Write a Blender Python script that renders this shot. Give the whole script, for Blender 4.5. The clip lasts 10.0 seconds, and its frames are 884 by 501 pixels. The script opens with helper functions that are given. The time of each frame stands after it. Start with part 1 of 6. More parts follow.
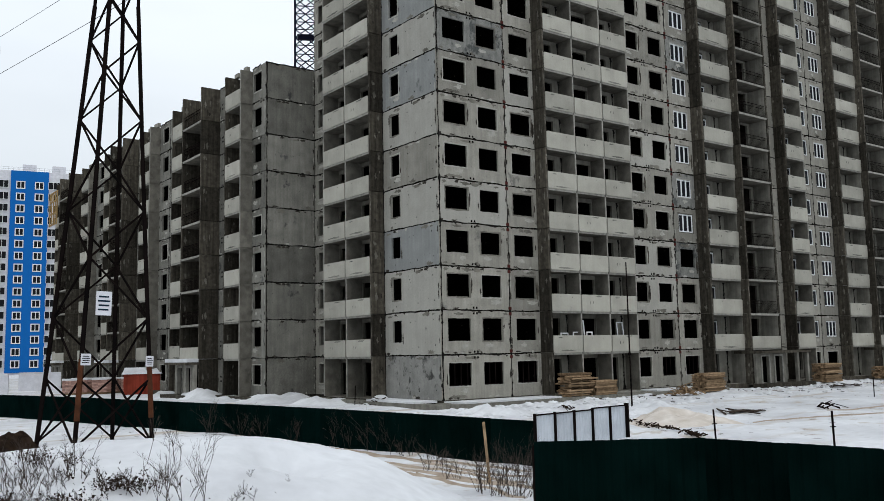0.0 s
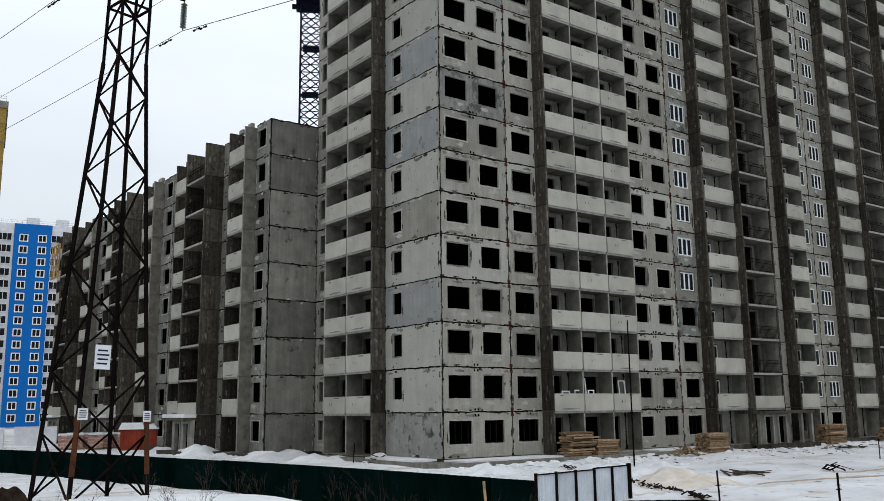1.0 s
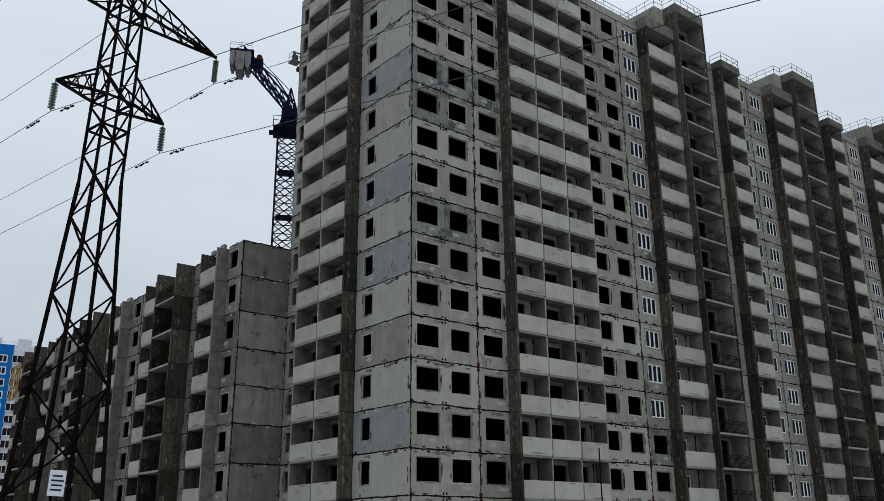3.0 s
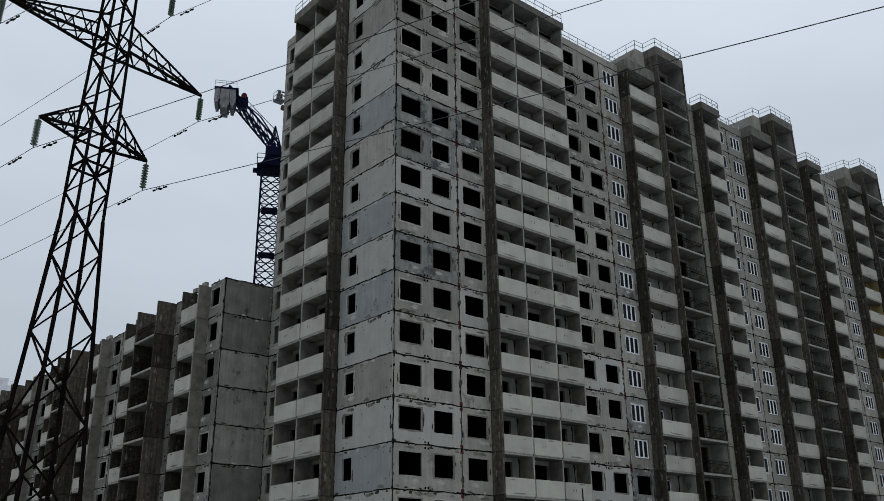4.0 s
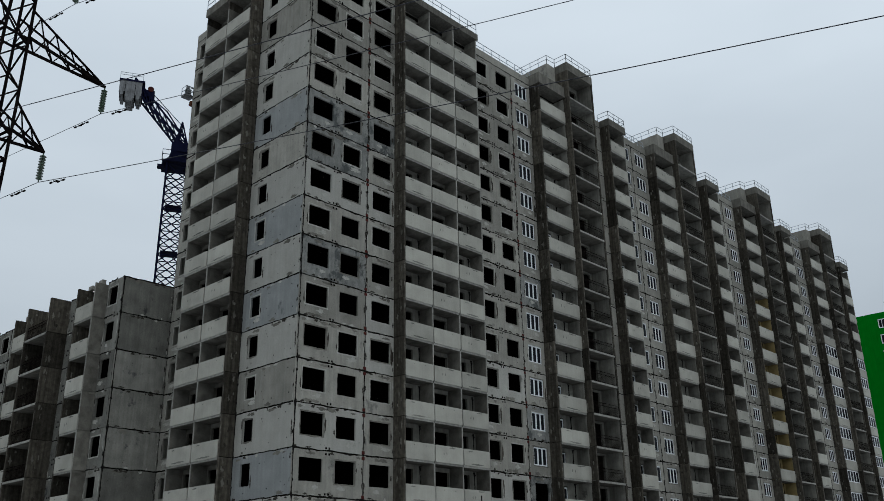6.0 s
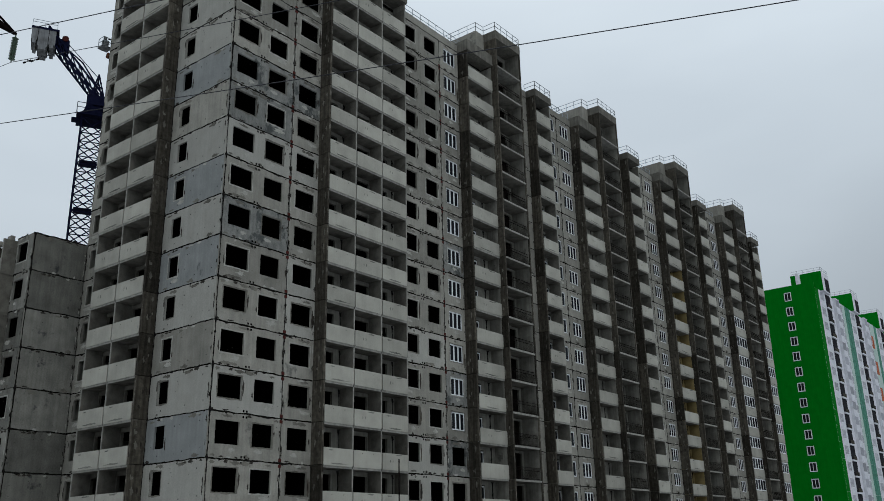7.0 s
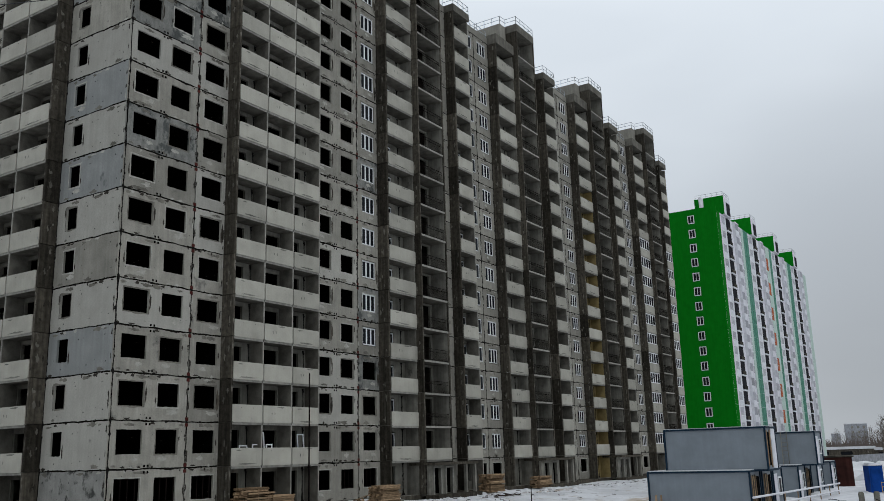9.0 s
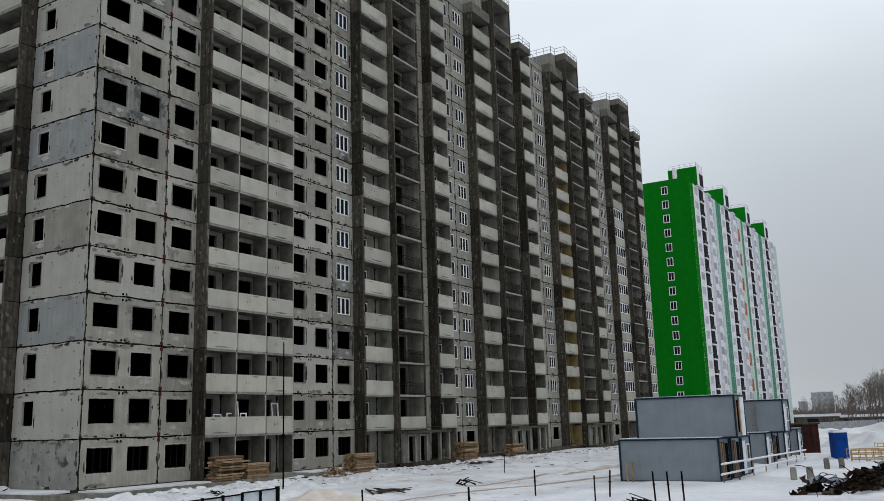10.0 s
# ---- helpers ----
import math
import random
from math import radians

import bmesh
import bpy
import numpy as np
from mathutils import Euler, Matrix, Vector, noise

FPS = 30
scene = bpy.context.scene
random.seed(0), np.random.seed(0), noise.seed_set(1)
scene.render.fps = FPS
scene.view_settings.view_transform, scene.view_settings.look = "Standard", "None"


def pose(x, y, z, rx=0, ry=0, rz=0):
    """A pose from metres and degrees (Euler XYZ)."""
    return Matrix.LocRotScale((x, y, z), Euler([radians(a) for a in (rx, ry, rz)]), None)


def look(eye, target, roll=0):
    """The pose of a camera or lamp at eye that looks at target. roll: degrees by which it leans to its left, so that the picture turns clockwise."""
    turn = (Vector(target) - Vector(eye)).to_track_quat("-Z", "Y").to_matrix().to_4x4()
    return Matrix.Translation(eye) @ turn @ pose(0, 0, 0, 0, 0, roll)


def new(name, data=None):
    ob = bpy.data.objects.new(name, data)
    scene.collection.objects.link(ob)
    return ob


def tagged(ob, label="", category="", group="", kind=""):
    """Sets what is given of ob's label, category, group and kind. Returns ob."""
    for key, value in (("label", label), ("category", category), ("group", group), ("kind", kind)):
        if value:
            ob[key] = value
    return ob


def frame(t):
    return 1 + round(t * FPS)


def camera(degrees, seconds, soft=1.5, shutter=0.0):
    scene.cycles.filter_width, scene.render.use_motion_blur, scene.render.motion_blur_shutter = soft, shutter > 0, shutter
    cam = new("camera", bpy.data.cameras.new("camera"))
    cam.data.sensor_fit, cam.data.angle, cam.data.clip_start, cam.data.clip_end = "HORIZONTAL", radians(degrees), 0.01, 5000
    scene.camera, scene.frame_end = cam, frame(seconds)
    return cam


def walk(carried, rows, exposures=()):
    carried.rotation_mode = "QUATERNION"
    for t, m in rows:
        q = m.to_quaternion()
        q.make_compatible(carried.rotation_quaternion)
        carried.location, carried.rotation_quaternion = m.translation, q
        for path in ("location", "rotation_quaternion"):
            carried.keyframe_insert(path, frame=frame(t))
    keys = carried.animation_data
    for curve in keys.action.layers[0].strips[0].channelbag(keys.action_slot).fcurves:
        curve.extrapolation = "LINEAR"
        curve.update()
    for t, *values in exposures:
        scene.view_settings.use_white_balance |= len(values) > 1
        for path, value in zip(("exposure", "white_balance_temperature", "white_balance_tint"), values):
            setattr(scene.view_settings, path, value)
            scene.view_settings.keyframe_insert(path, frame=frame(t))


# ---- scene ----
# Where the camera stands, and how it turns: seconds, yaw (left of +y), pitch, roll.
EYE = Vector((-32.92, -43.97, 3.05))
TURNS = [
    (0.0, -37.010, 6.498, -1.157), (0.5, -36.984, 8.315, -0.844), (1.0, -36.985, 10.142, -0.689),
    (1.5, -37.001, 12.204, -0.681), (2.0, -37.375, 14.353, -0.610), (2.5, -38.209, 16.449, -0.436),
    (4.0, -40.194, 20.619, -0.609), (4.5, -40.914, 21.545, -0.736), (5.0, -41.779, 22.056, -0.782),
    (6.5, -49.510, 19.874, -1.123), (7.0, -51.804, 18.630, -1.215), (7.5, -53.696, 17.332, -1.278),
    (8.0, -55.266, 15.861, -1.506), (8.5, -56.486, 14.537, -1.567), (9.0, -57.504, 13.117, -1.611),
    (9.5, -58.341, 11.995, -1.689), (10.0, -59.121, 11.105, -1.748),
]


def aim(yaw, pitch, roll):
    y, p = radians(yaw), radians(pitch)
    ahead = Vector((-math.sin(y) * math.cos(p), math.cos(y) * math.cos(p), math.sin(p)))
    return look(EYE, EYE + ahead * 10, roll)


cam = camera(53.18, 10.0, soft=0.82)
walk(cam, [(t, aim(*turn)) for t, *turn in TURNS],
     exposures=[(0.0, -0.13, 6550, 8), (1.0, -0.17, 6530, 8), (2.5, -0.5, 6350, 8), (4.5, -0.84, 6180, 7), (6.5, -0.8, 6220, 5),
                (8.0, -0.69, 6380, 7), (9.0, -0.5, 6480, 8), (10.0, -0.36, 6530, 8)])

# ---- light: overcast winter day ----
world = bpy.data.worlds.new("overcast")
scene.world = world
world.use_nodes = True
wn, wl = world.node_tree.nodes, world.node_tree.links
wn.clear()
w_out = wn.new("ShaderNodeOutputWorld")
w_bg = wn.new("ShaderNodeBackground")
w_sky = wn.new("ShaderNodeTexSky")
w_sky.sky_type, w_sky.sun_disc = "NISHITA", False
w_sky.sun_elevation, w_sky.sun_rotation = radians(61), radians(201)
w_sky.air_density, w_sky.dust_density = 1.0, 2.0
w_co = wn.new("ShaderNodeTexCoord")
w_map = wn.new("ShaderNodeMapping")
w_map.inputs["Scale"].default_value = (1.0, 1.0, 3.2)
w_noise = wn.new("ShaderNodeTexNoise")
w_noise.inputs["Scale"].default_value, w_noise.inputs["Detail"].default_value = 1.6, 4.0
w_ramp = wn.new("ShaderNodeValToRGB")
w_ramp.color_ramp.elements[0].position, w_ramp.color_ramp.elements[1].position = 0.36, 0.62
w_ramp.color_ramp.elements[0].color = (6.1, 6.5, 7.0, 1)
w_ramp.color_ramp.elements[1].color = (6.9, 7.3, 7.8, 1)
w_mix = wn.new("ShaderNodeMix")
w_mix.data_type = "RGBA"
w_mix.inputs[0].default_value = 0.88
w_bg.inputs["Strength"].default_value = 0.128
wl.new(w_co.outputs["Generated"], w_map.inputs["Vector"])
wl.new(w_map.outputs["Vector"], w_noise.inputs["Vector"])
wl.new(w_noise.outputs["Fac"], w_ramp.inputs["Fac"])
wl.new(w_sky.outputs["Color"], w_mix.inputs[6])
wl.new(w_ramp.outputs["Color"], w_mix.inputs[7])
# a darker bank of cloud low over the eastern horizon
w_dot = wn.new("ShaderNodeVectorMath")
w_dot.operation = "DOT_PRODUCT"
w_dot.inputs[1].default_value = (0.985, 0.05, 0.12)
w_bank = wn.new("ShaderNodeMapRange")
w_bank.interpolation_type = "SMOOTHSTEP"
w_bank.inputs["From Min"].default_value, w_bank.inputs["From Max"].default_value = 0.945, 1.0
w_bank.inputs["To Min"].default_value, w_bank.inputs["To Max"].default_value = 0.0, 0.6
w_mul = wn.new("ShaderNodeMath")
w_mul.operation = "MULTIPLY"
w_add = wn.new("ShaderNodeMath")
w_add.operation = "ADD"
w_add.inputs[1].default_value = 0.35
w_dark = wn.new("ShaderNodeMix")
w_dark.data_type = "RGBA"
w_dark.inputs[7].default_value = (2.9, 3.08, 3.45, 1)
# an overcast sky grows brighter towards the zenith
w_sep = wn.new("ShaderNodeSeparateXYZ")
w_rise = wn.new("ShaderNodeMapRange")
w_rise.interpolation_type = "SMOOTHSTEP"
w_rise.inputs["From Min"].default_value, w_rise.inputs["From Max"].default_value = 0.05, 0.6
w_rise.inputs["To Min"].default_value, w_rise.inputs["To Max"].default_value = 0.98, 1.52
w_lift = wn.new("ShaderNodeVectorMath")
w_lift.operation = "SCALE"
wl.new(w_co.outputs["Generated"], w_sep.inputs[0])
wl.new(w_sep.outputs["Z"], w_rise.inputs["Value"])
wl.new(w_rise.outputs["Result"], w_lift.inputs["Scale"])
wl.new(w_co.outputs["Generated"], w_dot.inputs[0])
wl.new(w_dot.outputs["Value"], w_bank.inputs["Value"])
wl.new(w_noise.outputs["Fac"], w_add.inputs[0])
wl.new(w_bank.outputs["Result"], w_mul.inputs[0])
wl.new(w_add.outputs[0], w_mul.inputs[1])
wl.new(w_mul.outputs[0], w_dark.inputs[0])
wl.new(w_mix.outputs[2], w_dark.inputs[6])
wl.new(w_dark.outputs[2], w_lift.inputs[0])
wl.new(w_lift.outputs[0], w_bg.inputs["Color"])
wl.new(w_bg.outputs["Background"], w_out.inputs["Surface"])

sun = new("sun", bpy.data.lights.new("sun", "SUN"))
sun.data.energy, sun.data.angle, sun.data.color = 0.5, radians(40), (1.0, 0.97, 0.93)
sun.matrix_world = look((0, 0, 100), (14, 36, 30))


# ---- materials ----
def material(name, base, rough=0.85, metal=0.0, dark=None, scale=1.5, fine=18.0, spread=0.12, piece=0.0, bump=0.25, streak=0.0,
             stain=None, stain_at=0.62, gloss=0.03, grit=0.3):
    """A surface with blotches of two sizes, grain in relief, a tone of its own per piece, and run-off streaks."""
    m = bpy.data.materials.new(name)
    m.use_nodes = True
    n, l = m.node_tree.nodes, m.node_tree.links
    b = n["Principled BSDF"]
    b.inputs["Roughness"].default_value, b.inputs["Metallic"].default_value = rough, metal
    b.inputs["Specular IOR Level"].default_value = gloss
    co = n.new("ShaderNodeTexCoord")
    info = n.new("ShaderNodeObjectInfo")
    shift = n.new("ShaderNodeVectorMath")
    shift.operation = "MULTIPLY_ADD"
    l.new(info.outputs["Random"], shift.inputs[0])
    shift.inputs[1].default_value = (37.0, 53.0, 71.0)
    l.new(co.outputs["Object"], shift.inputs[2])
    big, small = n.new("ShaderNodeTexNoise"), n.new("ShaderNodeTexNoise")
    for node, s, d in ((big, scale, 5.0), (small, fine, 6.0)):
        node.inputs["Scale"].default_value, node.inputs["Detail"].default_value = s, d
        l.new(shift.outputs["Vector"], node.inputs["Vector"])
    dark = dark or tuple(c * 0.6 for c in base)
    mix = n.new("ShaderNodeMix")
    mix.data_type = "RGBA"
    mix.inputs[6].default_value, mix.inputs[7].default_value = (*dark, 1), (*base, 1)
    ramp = n.new("ShaderNodeMapRange")
    ramp.inputs["From Min"].default_value, ramp.inputs["From Max"].default_value = 0.5 - spread * 1.6, 0.5 + spread
    l.new(big.outputs["Fac"], ramp.inputs["Value"])
    l.new(ramp.outputs["Result"], mix.inputs[0])
    colour = mix.outputs[2]
    if stain:
        st, sm = n.new("ShaderNodeTexNoise"), n.new("ShaderNodeMapping")
        sm.inputs["Scale"].default_value = (1.0, 1.0, 0.8)
        st.inputs["Scale"].default_value, st.inputs["Detail"].default_value = 0.8, 12.0
        st.inputs["Roughness"].default_value = 0.65
        l.new(shift.outputs["Vector"], sm.inputs["Vector"])
        l.new(sm.outputs["Vector"], st.inputs["Vector"])
        sr = n.new("ShaderNodeMapRange")
        sr.inputs["From Min"].default_value, sr.inputs["From Max"].default_value = stain_at, stain_at + 0.06
        l.new(st.outputs["Fac"], sr.inputs["Value"])
        s2 = n.new("ShaderNodeMix")
        s2.data_type = "RGBA"
        s2.inputs[7].default_value = (*stain, 1)
        l.new(sr.outputs["Result"], s2.inputs[0])
        l.new(colour, s2.inputs[6])
        colour = s2.outputs[2]
    if streak:
        sk, km = n.new("ShaderNodeTexNoise"), n.new("ShaderNodeMapping")
        km.inputs["Scale"].default_value = (3.0, 3.0, 0.16)
        sk.inputs["Scale"].default_value, sk.inputs["Detail"].default_value = 1.6, 5.0
        l.new(shift.outputs["Vector"], km.inputs["Vector"])
        l.new(km.outputs["Vector"], sk.inputs["Vector"])
        kr = n.new("ShaderNodeMapRange")
        kr.inputs["From Min"].default_value, kr.inputs["From Max"].default_value = 0.35, 0.65
        kr.inputs["To Min"].default_value = 1.0 - streak
        l.new(sk.outputs["Fac"], kr.inputs["Value"])
        k2 = n.new("ShaderNodeMix")
        k2.data_type, k2.blend_type = "RGBA", "MULTIPLY"
        k2.inputs[0].default_value = 1.0
        l.new(colour, k2.inputs[6])
        l.new(kr.outputs["Result"], k2.inputs[7])
        colour = k2.outputs[2]
    hsv = n.new("ShaderNodeHueSaturation")
    value = n.new("ShaderNodeMath")
    value.operation = "MULTIPLY_ADD"
    tone = n.new("ShaderNodeMath")
    tone.operation = "MULTIPLY_ADD"
    l.new(info.outputs["Random"], tone.inputs[0])
    tone.inputs[1].default_value, tone.inputs[2].default_value = piece, 1.0 - piece * 0.6
    l.new(small.outputs["Fac"], value.inputs[0])
    value.inputs[1].default_value = grit
    sub = n.new("ShaderNodeMath")
    sub.operation = "SUBTRACT"
    l.new(tone.outputs[0], sub.inputs[0])
    sub.inputs[1].default_value = grit / 2
    l.new(sub.outputs[0], value.inputs[2])
    l.new(value.outputs[0], hsv.inputs["Value"])
    l.new(colour, hsv.inputs["Color"])
    l.new(hsv.outputs["Color"], b.inputs["Base Color"])
    bp = n.new("ShaderNodeBump")
    bp.inputs["Strength"].default_value, bp.inputs["Distance"].default_value = bump, 0.02
    l.new(small.outputs["Fac"], bp.inputs["Height"])
    l.new(bp.outputs["Normal"], b.inputs["Normal"])
    return m


PANEL = material("panel_concrete", (0.294, 0.281, 0.243), dark=(0.207, 0.198, 0.171), piece=0.4, streak=0.16, stain=(0.150, 0.145, 0.130), stain_at=0.625, bump=0.5, scale=1.1, fine=14.0, spread=0.2, grit=0.6)
SMOOTH = material("balcony_concrete", (0.378, 0.365, 0.315), dark=(0.310, 0.299, 0.258), piece=0.26, scale=0.8, streak=0.05, bump=0.2, stain=(0.24, 0.235, 0.22), stain_at=0.68, grit=0.3)
# Real weathering, toned darker still for cross walls turned from the light.
RAW = material("weathered_shaded_concrete", (0.100, 0.089, 0.071), dark=(0.036, 0.032, 0.025), piece=0.95, streak=0.5, stain=(0.175, 0.162, 0.138), stain_at=0.63, scale=3.2, fine=22.0, spread=0.2, grit=0.9)
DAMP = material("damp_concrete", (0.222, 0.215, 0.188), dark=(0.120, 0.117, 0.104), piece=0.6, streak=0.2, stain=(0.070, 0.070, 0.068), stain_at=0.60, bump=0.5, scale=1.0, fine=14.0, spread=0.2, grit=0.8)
STAINED = material("blotched_concrete", (0.27, 0.266, 0.245), dark=(0.17, 0.168, 0.156), piece=0.1, streak=0.1, stain=(0.06, 0.06, 0.056), stain_at=0.54, bump=0.5, spread=0.2, grit=0.7)
MORTAR = material("pale_mortar_smear", (0.37, 0.36, 0.32), dark=(0.24, 0.233, 0.205), scale=3.0, grit=0.7, spread=0.2)
GRIME = material("dark_grime", (0.045, 0.040, 0.033), dark=(0.020, 0.018, 0.015), scale=4.0, grit=0.8, spread=0.2)
DIRTY_SNOW = material("dirty_snow", (0.62, 0.575, 0.53), dark=(0.40, 0.34, 0.28), scale=1.2, fine=5.0, bump=0.9, spread=0.2)
# Near-black albedo paints the darkness of rooms seen through open windows.
INNER = material("room_shade_black", (0.0035, 0.0035, 0.0033), piece=0.0, streak=0.15, gloss=0.0)
BACK = material("loggia_concrete", (0.255, 0.245, 0.211), dark=(0.165, 0.158, 0.135), piece=0.4, streak=0.25, stain=(0.12, 0.114, 0.10), stain_at=0.64, scale=1.4, grit=0.5)
JOINT = material("joint_mortar", (0.014, 0.013, 0.012), scale=4.0, gloss=0.0)
WHITE = material("white_pvc", (0.78, 0.79, 0.80), rough=0.4, gloss=0.4, bump=0.03, spread=0.3)
RED = material("red_lead_primer", (0.07, 0.018, 0.015), rough=0.6)
# Black for the dark insides of doorways, pockets and holes, painted flat.
BLACK = material("painted_void_black", (0.008, 0.008, 0.008), gloss=0.0)
SNOW = material("snow", (0.665, 0.675, 0.69), dark=(0.45, 0.455, 0.47), rough=0.7, scale=0.35, fine=4.0, bump=0.9)
FENCE = material("dark_green_sheet", (0.0014, 0.0068, 0.0060), dark=(0.0007, 0.0040, 0.0035), rough=0.7, gloss=0.0, bump=0.05, scale=0.8, piece=0.5, stain=(0.010, 0.020, 0.018), stain_at=0.70)
ZINC = material("galvanised_sheet", (0.42, 0.45, 0.48), rough=0.45, metal=0.5, bump=0.05, streak=0.15)
STEEL = material("rusty_lattice_steel", (0.009, 0.0065, 0.006), dark=(0.004, 0.0035, 0.0035), rough=0.9, gloss=0.0)
RUST = material("rust_paint", (0.105, 0.040, 0.020), dark=(0.022, 0.011, 0.008), scale=3.0, spread=0.2)
CRANE = material("dark_blue_crane_paint", (0.0085, 0.010, 0.030), rough=0.6, bump=0.05, gloss=0.01)
BLOCKS = material("counterweight_concrete", (0.24, 0.245, 0.25), dark=(0.15, 0.15, 0.15), streak=0.3)
WIRE = material("conductor", (0.04, 0.04, 0.045), rough=0.5, metal=0.6)
PORCELAIN = material("glass_insulator", (0.10, 0.14, 0.10), rough=0.25, bump=0.02, gloss=0.5)
TIMBER = material("sawn_timber", (0.31, 0.215, 0.13), dark=(0.17, 0.112, 0.068), piece=0.9, scale=3.0)
GREEN = material("green_facade", (0.004, 0.16, 0.008), dark=(0.003, 0.125, 0.006), bump=0.05, spread=0.25, streak=0.12)
PALE = material("pale_green_facade", (0.52, 0.64, 0.58), bump=0.05, spread=0.3)
LIME = material("white_facade", (0.74, 0.74, 0.78), bump=0.05, spread=0.3)
TEAL = material("teal_facade", (0.10, 0.26, 0.19), bump=0.05)
OCHRE = material("ochre_brick", (0.30, 0.20, 0.055), dark=(0.22, 0.145, 0.04), fine=9.0)
ORANGE = material("orange_facade", (0.45, 0.13, 0.06), bump=0.05)
BLUE = material("blue_facade", (0.010, 0.125, 0.41), dark=(0.009, 0.11, 0.37), bump=0.05, spread=0.3)
GREY_BOX = material("grey_cabin_sheet", (0.205, 0.232, 0.256), dark=(0.182, 0.206, 0.228), rough=0.5, streak=0.06, bump=0.05, grit=0.1, stain=(0.115, 0.12, 0.12), stain_at=0.66)
TRIM = material("blue_cabin_trim", (0.014, 0.03, 0.05), rough=0.5, bump=0.05)
BARK = material("bare_twigs", (0.055, 0.042, 0.035), scale=6.0)
TREE = material("birch_twigs", (0.14, 0.118, 0.104), scale=6.0, gloss=0.0)
MUD = material("muddy_slush", (0.43, 0.36, 0.29), dark=(0.19, 0.145, 0.105), scale=1.5, spread=0.25)
EARTH = material("dug_earth", (0.030, 0.020, 0.014), dark=(0.008, 0.006, 0.005), scale=5.0, bump=0.8, gloss=0.0)
WOOL = material("ochre_insulation", (0.28, 0.215, 0.095), dark=(0.19, 0.145, 0.065), piece=0.3)
# Pale grey puts distance haze into the colour of far walls and fence.
HAZE = material("hazy_far_wall", (0.30, 0.31, 0.33))
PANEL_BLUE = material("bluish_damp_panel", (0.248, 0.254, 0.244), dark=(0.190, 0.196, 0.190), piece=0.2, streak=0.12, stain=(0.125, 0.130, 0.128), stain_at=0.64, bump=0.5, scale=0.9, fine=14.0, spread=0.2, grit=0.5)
PANEL_MOTTLED = material("mottled_panel", (0.225, 0.224, 0.205), dark=(0.150, 0.150, 0.140), piece=0.2, streak=0.2, stain=(0.082, 0.086, 0.082), stain_at=0.535, bump=0.6, scale=2.2, fine=14.0, spread=0.16, grit=0.8)
PANEL_PALE = material("pale_clean_panel", (0.350, 0.340, 0.303), dark=(0.290, 0.281, 0.250), piece=0.15, streak=0.08, stain=(0.19, 0.185, 0.17), stain_at=0.68, bump=0.4, scale=0.9, fine=14.0, spread=0.2, grit=0.5)
# Shade under slabs and light on their edges go into these two colours.
SLAB = material("shaded_stained_concrete", (0.165, 0.155, 0.132), dark=(0.095, 0.089, 0.076), piece=0.4, scale=1.6, grit=0.6)
EDGE = material("lit_edge_concrete", (0.285, 0.276, 0.246), dark=(0.18, 0.174, 0.154), piece=0.3, scale=3.0, grit=0.5)
ROOFING = material("roof_block_concrete", (0.175, 0.166, 0.142), dark=(0.095, 0.089, 0.076), piece=0.3, streak=0.3, scale=1.4, spread=0.2, grit=0.6)
# Dark grey stands for the shade inside distant recesses.
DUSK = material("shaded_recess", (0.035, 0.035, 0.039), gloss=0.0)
# Pale lilac base colour paints the sky reflected in distant panes.
FAR_GLASS = material("painted_sky_glass", (0.27, 0.27, 0.31), dark=(0.20, 0.20, 0.235), rough=0.3, bump=0.02, piece=0.7, gloss=0.2)
BRICK = material("pink_brick", (0.46, 0.29, 0.24), dark=(0.32, 0.19, 0.155), piece=0.5)


